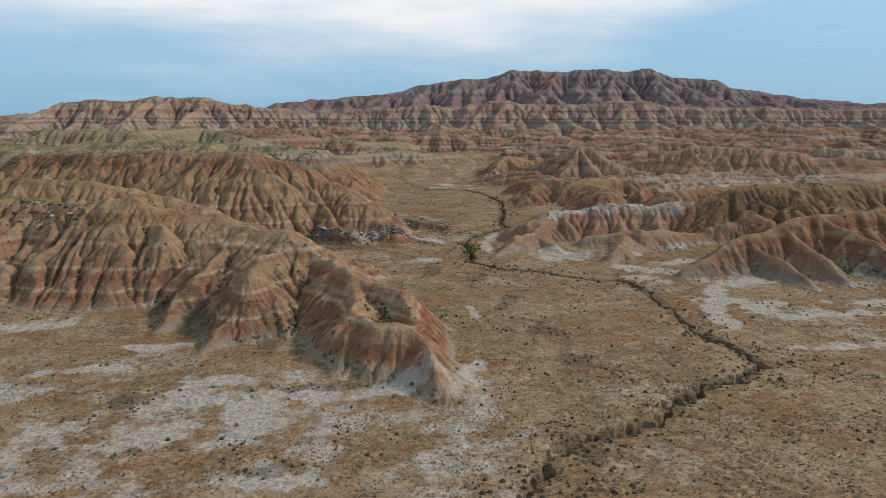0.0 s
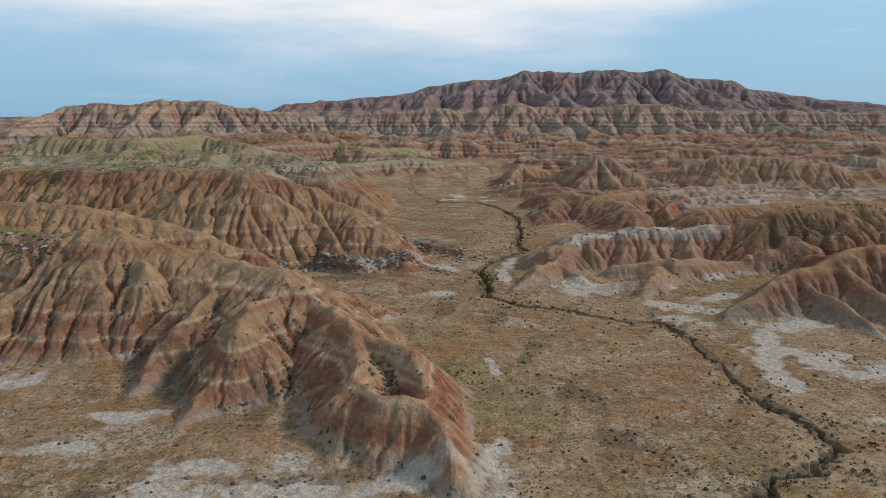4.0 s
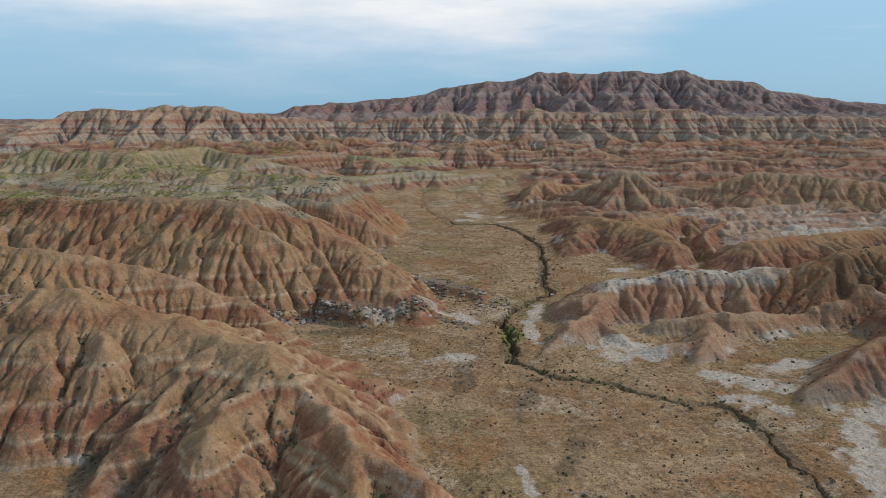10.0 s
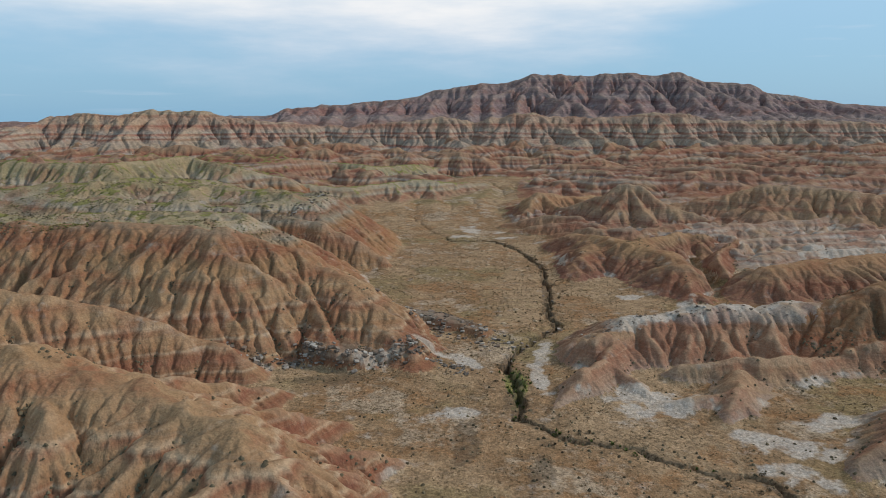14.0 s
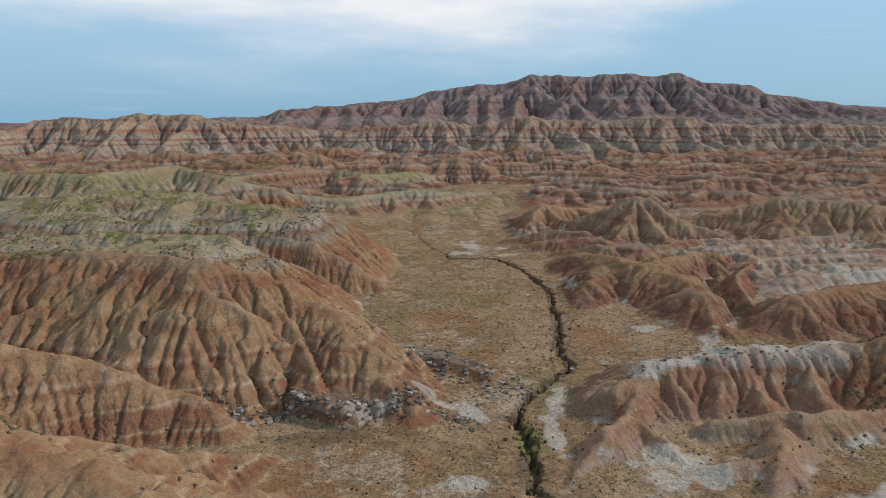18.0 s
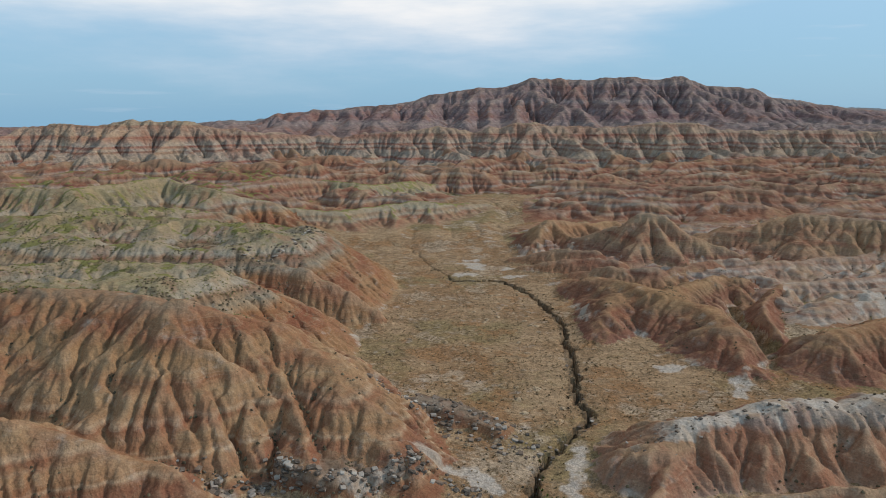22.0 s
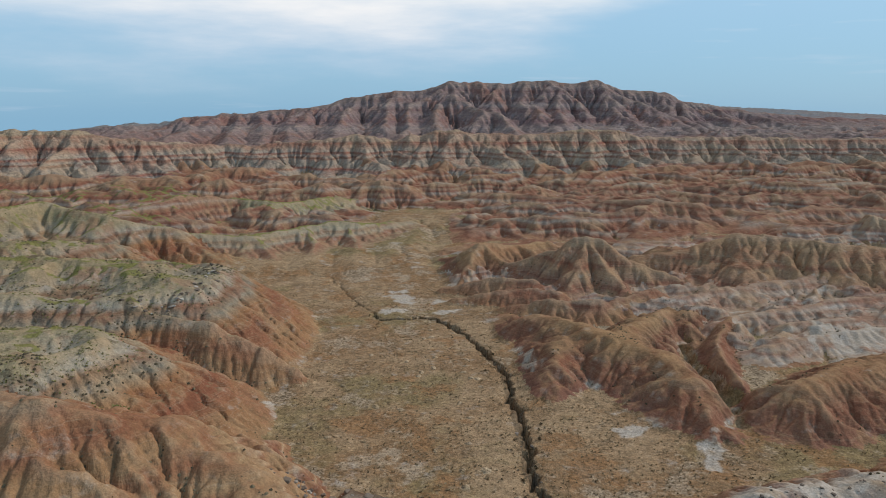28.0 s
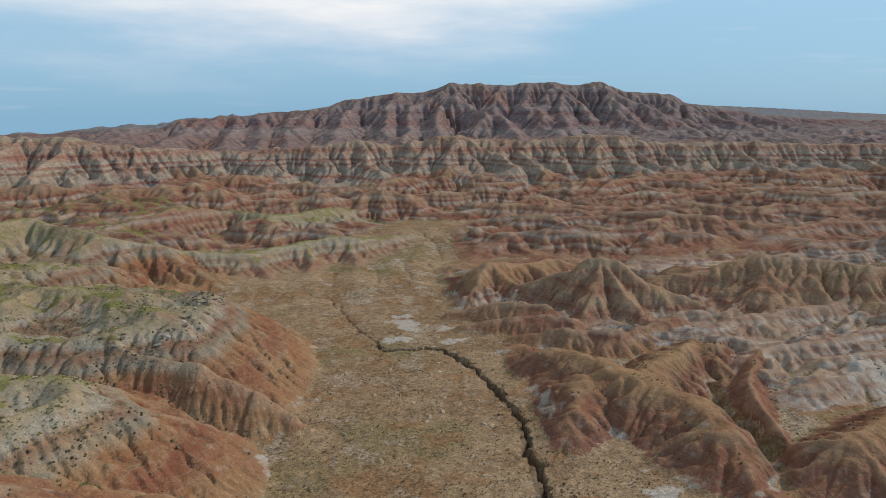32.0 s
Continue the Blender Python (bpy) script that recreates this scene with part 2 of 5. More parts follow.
# striped flats
for _pts in ([(95, 248, 6.2), (130, 256, 7.2), (190, 262, 8.6)], [(92, 268, 7), (130, 277, 8.6), (200, 284, 10)], [(88, 288, 8), (120, 296, 9.4), (190, 304, 11)],
             [(110, 262, 6.8), (150, 269, 8), (220, 274, 9.6)], [(118, 240, 6.2), (170, 250, 8.2), (240, 258, 9.6)]):
    ridge("striped_flats", 0.34, _pts, 1.2)
# pyramid hill and its neighbours
for _pts in ([(74, 325, 19.6), (66, 312, 12.2), (60, 300, 5.6)], [(74, 325, 19.6), (77, 309, 12), (80, 296, 6.5)], [(74, 325, 19.6), (90, 316, 12), (103, 308, 7.5)],
             [(74, 325, 19.6), (60, 332, 13), (47, 338, 8)], [(74, 325, 19.6), (88, 345, 13)], [(70, 326, 19.4), (79, 324, 19.2)]):
    ridge("pyramid_hill", 0.66, _pts, 1.0)
for _pts in ([(28, 364, 6.5), (40, 352, 13.6), (55, 360, 13), (72, 372, 12)], [(40, 352, 13.4), (34, 338, 8), (29, 328, 3.5)], [(42, 352, 13), (50, 336, 8), (53, 322, 4.5)],
             [(58, 361, 13), (62, 345, 8)]):
    ridge("yellow_cone", 0.56, _pts, 1.0)
for _pts in ([(26, 309, 4.4), (42, 306, 7.4), (57, 301, 8.4)], [(23, 322, 4.6), (38, 318, 8.2), (52, 311, 9)], [(39, 296, 4.6), (52, 291, 7.6), (66, 287, 8.4)],
             [(60, 283, 6), (74, 290, 8), (88, 298, 8.5)]):
    ridge("purple_mounds", 0.55, _pts, 0.9)
for _pts in ([(98, 333, 11.5), (112, 330, 14), (131, 326, 20.6), (145, 317, 19), (157, 309, 18.6), (186, 301, 19), (240, 290, 18), (320, 290, 18)], [(131, 326, 20.4), (124, 311, 13), (119, 300, 8.5)],
             [(157, 309, 18.4), (150, 296, 11)], [(186, 301, 19), (179, 286, 11)], [(215, 295, 18.5), (209, 280, 11.5)], [(145, 318, 19), (160, 340, 13)], [(120, 328, 17), (112, 345, 12)]):
    ridge("orange_hill", 0.56, _pts, 1.4)
# red hill country below the mesa
for _pts in ([(52, 486, 9), (72, 488, 17), (92, 481, 15.5), (112, 470, 15)], [(75, 446, 17), (95, 441, 15.6), (127, 446, 15)], [(138, 470, 16), (165, 467, 16.5), (205, 460, 17)],
             [(92, 400, 13), (120, 408, 14), (150, 400, 14)], [(180, 400, 14), (215, 416, 15.5), (260, 410, 15)], [(-110, 440, 20), (-85, 470, 18), (-70, 500, 17)]):
    ridge("red_hills", 0.5, _pts)
_rng = random.Random(5)
for _k in range(170):
    _x, _y = _rng.uniform(-330, 460), 400 + 200 * _rng.random()
    if abs(_x - 20) < 45 and _y < 500 or _x < -30 and _y < 430 or _x > 60 and _y < 372 or abs(_x) > 0.62 * (_y - 60) + 30:
        continue
    _a, _len = _rng.uniform(-0.9, 0.9), _rng.uniform(8, 26)
    _z = 13 + (_y - 400) * 0.05 + _rng.uniform(0, 7) + (3 if _x < -60 else 0)
    _ends = [(_x - _len * math.cos(_a), _y - _len * math.sin(_a)), (_x + _len * math.cos(_a), _y + _len * math.sin(_a))]
    ridge("red_hills", 0.6, [(*_ends[0], _z - _rng.uniform(2, 6)), (_x, _y, _z), (*_ends[1], _z - _rng.uniform(2, 6))], 0.9)
    for _n in range(2):
        _q = _rng.uniform(-0.8, 0.8)
        _sx, _sy, _drop = _x + _q * _len * math.cos(_a), _y + _q * _len * math.sin(_a), abs(_q) * 3
        ridge("red_hills", 0.65, [(_sx, _sy, _z - 0.5 - _drop), (_sx + _rng.uniform(-9, 9), _sy - _rng.uniform(12, 20), _z - 9 - _drop)], 0.6)
# banded mesa: rim, then buttresses down its face
RIM = [(-520, 600, 20), (-420, 600, 25), (-367, 598, 30), (-338, 596, 35), (-321, 594, 45.5), (-293, 592, 48), (-246, 592, 50), (-200, 592, 50), (-170, 600, 46.5), (-138, 620, 42), (-109, 640, 38.5), (-71, 642, 41),
       (-34, 640, 42), (-9, 640, 46.5), (20, 645, 43.5), (65, 640, 49), (98, 642, 47), (128, 644, 45.5), (174, 640, 49), (202, 642, 47), (230, 644, 43.5), (268, 644, 43), (311, 642, 44), (370, 640, 42), (480, 630, 42), (700, 610, 44)]
ridge("banded_mesa", 0.5, RIM, 4.5)
_x = -500.0
while _x < 640:
    _rz = float(np.interp(_x, [p[0] for p in RIM], [p[2] for p in RIM]))
    _ry = float(np.interp(_x, [p[0] for p in RIM], [p[1] for p in RIM])) + 2
    _far, _d = _rng.choice((35, 55, 80, 105)), _rng.uniform(-18, 18)
    _cone = _rng.uniform(-1.0, 4.0)
    ridge("banded_mesa", 0.6, [(_x, _ry, _rz - 1), (_x + _d * 0.3, _ry - _far * 0.35, _rz * 0.8), (_x + _d * 0.7, _ry - _far * 0.7, _rz * 0.6 + _cone), (_x + _d, _ry - _far * 1.05, 13)], 1.2)
    _x += _rng.choice((12, 18, 26, 40, 62)) * _rng.uniform(0.8, 1.2)
# far mountain with its ribs
CREST = [(-640, 1080, 22), (-520, 1070, 31), (-461, 1062, 34), (-433, 1060, 41), (-392, 1060, 38), (-329, 1058, 49.5), (-262, 1060, 46), (-232, 1060, 60), (-152, 1060, 63), (-95, 1060, 66.5), (-60, 1060, 70), (-28, 1060, 79), (38, 1060, 90), (78, 1062, 88), (116, 1058, 100), (172, 1060, 97),
         (222, 1058, 101), (272, 1058, 102), (305, 1060, 100.5), (325, 1060, 103), (357, 1062, 92), (424, 1060, 88), (456, 1062, 78), (512, 1060, 70), (614, 1060, 61), (760, 1060, 54), (980, 1050, 50)]
ridge("far_mountain", 0.42, CREST, 2.0)
_x = -600.0
while _x < 900:
    _rz = float(np.interp(_x, [p[0] for p in CREST], [p[2] for p in CREST]))
    _d = _rng.uniform(-22, 22)
    ridge("far_mountain", 0.55, [(_x, 1060, _rz - 1), (_x + _d * 0.4, 1010, _rz * 0.76 + 4), (_x + _d, 930, _rz * 0.46 + 12), (_x + _d * 1.5, _rng.uniform(790, 870), 28)], 5.0)
    _x += _rng.uniform(24, 46)
ridge("distant_hills", 0.3, [(-760, 1500, 22), (-671, 1500, 21), (-630, 1500, 31), (-576, 1500, 24), (-488, 1500, 42), (-432, 1500, 46), (-376, 1500, 40), (-333, 1500, 58), (-200, 1500, 66)], 3.0)
ridge("distant_hills", 0.06, [(1500, 4000, 110), (1983, 4000, 94), (2156, 4000, 87), (2510, 4000, 61), (2870, 4000, 38), (3300, 4000, 22)], 20.0)


def floor_height(x, y):
    z = np.interp(y, [-300, 60, 130, 200, 260, 330, 380, 430, 500, 560, 610, 655, 700, 800, 950, 1060, 1300, 1700, 2500, 5000], [-1.5, -0.1, 1.4, 2.3, 2.8, 2.6, 4.8, 7.0, 9.0, 11.5, 18, 32, 32, 25, 26, 34, 20, -10, -60, -150])
    z = z + smooth(x, 20, 320) * smooth(y, 670, 780) * (1 - smooth(y, 1100, 1300)) * 14
    z = z + smooth(x, 60, 200) * smooth(y, 180, 260) * 3.5 * (1 - smooth(y, 380, 480))
    z = z + smooth(-x, 45, 120) * smooth(y, 130, 200) * 7 * (1 - smooth(y, 420, 560))
    z = z + 0.25 * fbm(x / 26, y / 26, 3, 3) + 0.06 * fbm(x / 3.1, y / 3.1, 2, 8)
    return z


def dice(k, seed):
    """A steady random number from 0 to 1 for each whole number."""
    q = np.sin(k * 12.9898 + seed * 4.1) * 43758.5453
    return q - np.floor(q)


def flank(px, py, slope, soft, crest, bend, number):
    """Highest of the slopes that fall from each piece of a crest. The slope is parted by gullies into rounded lobes."""
    top, run = None, 0.0
    tall = max(p[2] for p in crest)
    wide = min(max(0.6 * tall, 5.0), 14.0) if crest[0][1] < 400 else (10.0 if tall < 24 else 22.0 if tall < 60 else 34.0)
    firm = 1.0 if crest[0][1] < 580 else 0.4 if tall < 60 else 0.15
    for (ax, ay, az), (bx, by, bz) in zip(crest, crest[1:]):
        dx, dy = bx - ax, by - ay
        ll = math.hypot(dx, dy)
        along = ((px - ax) * dx + (py - ay) * dy) / ll
        across = ((py - ay) * dx - (px - ax) * dy) / ll
        t = np.clip(along / ll, 0, 1)
        over = along - t * ll
        d = np.hypot(over, across)
        s = run + t * ll + np.arctan2(over, np.abs(across)) * wide * 1.1
        h = az + t * (bz - az) - slope * (np.sqrt(d * d + soft * soft) - soft)
        side = np.where(across > 0, 5.3, 0.0) + number * 0.37
        for w, grow, most, kink in ((wide, 0.42, 0.42, 1.2), (wide * 0.38, 0.12, 0.24, 1.4)):
            u = s / w + side + kink * bend * (0.6 + 0.4 * wide / w)
            c = np.abs(np.sin(math.pi * u))
            deep = (0.15 + 0.85 * dice(np.floor(u + 0.5), number) ** 0.8) * firm
            h = h - np.minimum(grow * np.maximum(d - 0.3 * w - 0.5, 0), most * w) * deep * (1 - c ** 0.55)
        run += ll
        top = h if top is None else np.maximum(top, h)
    return top


def rim_distance(px, py, rim):
    inside, best = np.zeros(px.shape, bool), np.full(px.shape, 1e9)
    for (ax, ay), (bx, by) in zip(rim, rim[1:] + rim[:1]):
        dx, dy = bx - ax, by - ay
        t = np.clip(((px - ax) * dx + (py - ay) * dy) / (dx * dx + dy * dy), 0, 1)
        best = np.minimum(best, np.hypot(px - ax - t * dx, py - ay - t * dy))
        if ay != by:
            inside ^= ((ay > py) != (by > py)) & (px < dx * (py - ay) / dy + ax)
    return np.where(inside, -best, best)


def land(x, y, wobble=1.0):
    """Height before the rain has cut it, and the number of the landform on top."""
    shape = x.shape
    x, y = x.ravel(), y.ravel()
    base = floor_height(x, y)
    h, owner = base.copy(), np.zeros(x.shape, np.int16)
    wx = x + wobble * (2.2 * fbm(x / 19, y / 19, 3, 21) + 0.5 * fbm(x / 4.5, y / 4.5, 2, 25))
    wy = y + wobble * (2.2 * fbm(x / 19, y / 19, 3, 31) + 0.5 * fbm(x / 4.5, y / 4.5, 2, 35))
    k = 0.5
    # broken country: sharp small ridges below the mesa, then rougher ground on the mesa's back
    open_flat = smooth(34 - np.abs(x - 12 - (y - 380) * 0.12), 0, 16) * (1 - smooth(y, 455, 500))
    wild = np.maximum(smooth(y, 372, 420), smooth(x, 150, 200) * smooth(y, 300, 340)) * (1 - open_flat) * (1 - smooth(y, 640, 670))
    lump = wild * (11.0 * (ridged(wx / 62, wy / 46, 3, 41) - 1.0) + 3.0 * (ridged(wx / 27, wy / 24, 2, 44) - 0.85) + 9.0 * (ridged(wx / 95, wy / 64, 2, 42) - 0.75))
    high = smooth(y, 655, 690) * (1 - smooth(y, 930, 1000))
    lump = lump + high * 15.0 * (ridged(wx / 70, wy / 52, 4, 43) - 1.35)
    # knobbly ground round the pyramid hill and among the striped benches
    knob = smooth(y, 232, 262) * (1 - smooth(y, 365, 390)) * smooth(x - np.where(y < 285, 84, 24 + (330 - np.minimum(y, 330)) * 0.75), 0, 8)
    lump = lump + knob * (5.0 * (ridged(wx / 25, wy / 19, 3, 55) - 0.85) + 1.6 * (ridged(wx / 9, wy / 8, 2, 57) - 0.7))
    h = h + np.maximum(lump, -1.5 - 8.0 * high)
    owner[(lump > 0.4)] = group_number("red_hills")
    owner[(lump > 0.4) & (knob > 0.3) & (y < 372)] = group_number("striped_flats")
    owner[y > 600] = group_number("banded_mesa")
    owner[y > 690] = group_number("far_mountain")
    owner[y > 1330] = group_number("distant_hills")
    h = h + smooth(y, 900, 960) * 3.0 * fbm(x / 30, y / 30, 4, 45)

    def lay(sel, hi, g):
        a, b = h[sel], hi
        q = np.maximum(k - np.abs(a - b), 0) / k
        owner[sel] = np.where(b > a, g, owner[sel])
        h[sel] = np.maximum(a, b) + q * q * k * 0.25

    bend = fbm(x / 17, y / 17, 3, 71)
    for number, (g, slope, soft, crest) in enumerate(RIDGES):
        xs, ys, zs = zip(*crest)
        reach = (max(zs) + 6) / slope + soft + 4 if min(ys) < 600 else (max(zs)) / slope
        sel = np.nonzero((x > min(xs) - reach) & (x < max(xs) + reach) & (y > min(ys) - reach) & (y < max(ys) + reach))[0]
        if len(sel):
            hi = flank(wx[sel], wy[sel], slope, soft, crest, bend[sel] if min(ys) < 530 else 0.6 * bend[sel], number)
            if min(ys) > 530:
                lo = max(zs) < 60
                w = 34.0 if lo else 62.0
                rise = smooth(hi, 12, 30) if lo else smooth(hi, 24, 50)
                hi = hi + rise * ((4.0 if lo else 5.0) * (ridged(wx[sel] / w, wy[sel] / w, 3, 47) - 1.75) + 1.5 * fbm(x[sel] / 12, y[sel] / 12, 3, 49))
            lay(sel, hi, g)
    for g, slope, top, wave, rim in TABLES:
        xs, ys = zip(*rim)
        reach = (top + 4) / slope + 4
        sel = np.nonzero((x > min(xs) - reach) & (x < max(xs) + reach) & (y > min(ys) - reach) & (y < max(ys) + reach))[0]
        if len(sel):
            d = rim_distance(wx[sel], wy[sel], rim)
            soft = 1.6 if top > 10 else 0.5
            fall = np.where(d > 0, np.sqrt(d * d + soft * soft) - soft, 0)
            hi = top + wave * (1.4 * fbm(x[sel] / 24, y[sel] / 24, 3, 51) + 1.3 * (ridged(x[sel] / 30, y[sel] / 24, 3, 53) - 1.3)) * smooth(-d, -2, 8) - slope * fall
            lay(sel, hi, g)
    return h.reshape(shape), owner.reshape(shape), base.reshape(shape)


def rain(h, cell, rounds, strength, spread, seed):
    """Cuts gullies: water runs from cell to cell down the steepest way, and takes earth by flow and fall."""
    rows, cols = h.shape
    rng = np.random.default_rng(seed)
    index = np.arange(rows * cols).reshape(rows, cols)
    steps = [(-1, 0), (1, 0), (0, -1), (0, 1), (-1, -1), (-1, 1), (1, -1), (1, 1)]
    for _ in range(rounds):
        pad = np.pad(h, 1, mode="edge")
        best, to = np.zeros(h.shape), index.copy()
        for dy, dx in steps:
            fall = (h - pad[1 + dy:rows + 1 + dy, 1 + dx:cols + 1 + dx]) / (cell * math.hypot(dy, dx))
            fall *= rng.uniform(0.8, 1.2, h.shape)
            better = fall > best
            better[0 if dy < 0 else -1, :] &= dy == 0
            better[:, 0 if dx < 0 else -1] &= dx == 0
            best = np.where(better, fall, best)
            to = np.where(better, index + dy * cols + dx, to)
        flow = [1.0] * (rows * cols)
        target = to.ravel().tolist()
        for i in np.argsort(-h, axis=None, kind="stable").tolist():
            j = target[i]
            if j != i:
                flow[j] += flow[i]
        area = np.array(flow).reshape(rows, cols) * cell * cell
        cut = strength * np.sqrt(np.minimum(area, 3000)) * np.minimum(best, 1.0)
        h = h - np.minimum(cut, 0.6 * best * cell + 0.02)
        pad = np.pad(h, 1, mode="edge")
        lap = pad[:-2, 1:-1] + pad[2:, 1:-1] + pad[1:-1, :-2] + pad[1:-1, 2:] - 4 * h
        h = h + spread * lap
    return h


def softened(a, radius):
    """Three passes of a square mean."""
    for _ in range(3):
        for axis in (0, 1):
            pad = [(0, 0), (0, 0)]
            pad[axis] = (radius + 1, radius)
            c = np.cumsum(np.pad(a, pad, mode="edge"), axis)
            n = a.shape[axis]
            a = (np.take(c, range(2 * radius + 1, 2 * radius + 1 + n), axis) - np.take(c, range(n), axis)) / (2 * radius + 1)
    return a


def widened(a, factor, shape):
    """A coarse grid laid out on a finer one."""
    j, i = np.arange(shape[0]) / factor, np.arange(shape[1]) / factor
    j0, i0 = np.minimum(j.astype(int), a.shape[0] - 2), np.minimum(i.astype(int), a.shape[1] - 2)
    q, p = np.clip(j - j0, 0, 1)[:, None], np.clip(i - i0, 0, 1)[None, :]
    a00, a01, a10, a11 = a[j0][:, i0], a[j0][:, i0 + 1], a[j0 + 1][:, i0], a[j0 + 1][:, i0 + 1]
    return (a00 * (1 - p) + a01 * p) * (1 - q) + (a10 * (1 - p) + a11 * p) * q


def terraced(h, x, y, lift, step, amount):
    """Harder layers stand out as small steps in the slope."""
    wander = step * 1.2 * fbm(x / (step * 22), y / (step * 22), 2, 401)
    return h + lift * amount * (np.sin(2 * math.pi * (h + wander) / step) + 0.6 * np.sin(2 * math.pi * (h + wander) / (step * 0.41) + 1.0)) * (0.4 + 0.6 * smooth(vnoise(x / (step * 9), y / (step * 9), 403), -0.3, 0.3))


def gullied(h, cell, rounds, strength, spread, seed, radius, gain):
    """Rain's fine work on a hill that keeps its bulk."""
    e = rain(h, cell, rounds, strength, spread, seed) - h
    return h + gain * (e - softened(e, radius))

# ---------------------------------------------------------------- materials
def node_tools(mat):
    nt = mat.node_tree
    N, L = nt.nodes.new, nt.links.new

    def put(sock, v):
        if isinstance(v, (int, float)):
            sock.default_value = v
        elif isinstance(v, tuple):
            sock.default_value = v if len(v) == 4 else (*v, 1.0)
        else:
            L(v, sock)

    def math_(op, a, b=0.0, c=None):
        n = N("ShaderNodeMath")
        n.operation = op
        put(n.inputs[0], a), put(n.inputs[1], b)
        if c is not None:
            put(n.inputs[2], c)
        return n.outputs[0]

    def mix(fac, a, b, mode="MIX"):
        n = N("ShaderNodeMix")
        n.data_type, n.blend_type = "RGBA", mode
        put(n.inputs["Factor"], fac), put(n.inputs["A"], a), put(n.inputs["B"], b)
        return n.outputs["Result"]

    def noise_(vec, scale, detail=3.0, rough=0.5):
        n = N("ShaderNodeTexNoise")
        n.inputs["Scale"].default_value, n.inputs["Detail"].default_value, n.inputs["Roughness"].default_value = scale, detail, rough
        put(n.inputs["Vector"], vec)
        return n.outputs["Fac"]

    def span(v, lo, hi, a=0.0, b=1.0):
        n = N("ShaderNodeMapRange")
        n.interpolation_type = "SMOOTHSTEP"
        put(n.inputs[0], v)
        for i, w in enumerate((lo, hi, a, b)):
            n.inputs[i + 1].default_value = w
        return n.outputs[0]

    def attr(name):
        n = N("ShaderNodeAttribute")
        n.attribute_name = name
        return n.outputs["Fac"]

    def scaled(vec, sx, sy, sz):
        n = N("ShaderNodeVectorMath")
        n.operation = "MULTIPLY"
        put(n.inputs[0], vec)
        n.inputs[1].default_value = (sx, sy, sz)
        return n.outputs[0]

    return N, L, put, math_, mix, noise_, span, attr, scaled


SALT, LITTER, GREEN = (0.55, 0.48, 0.415), (0.105, 0.075, 0.05), (0.275, 0.26, 0.075)


CLAY_TONE, PALE_TONE = (0.86, 0.795, 0.735), (0.94, 0.91, 0.88)      # even tints multiplied into the clay of the hills


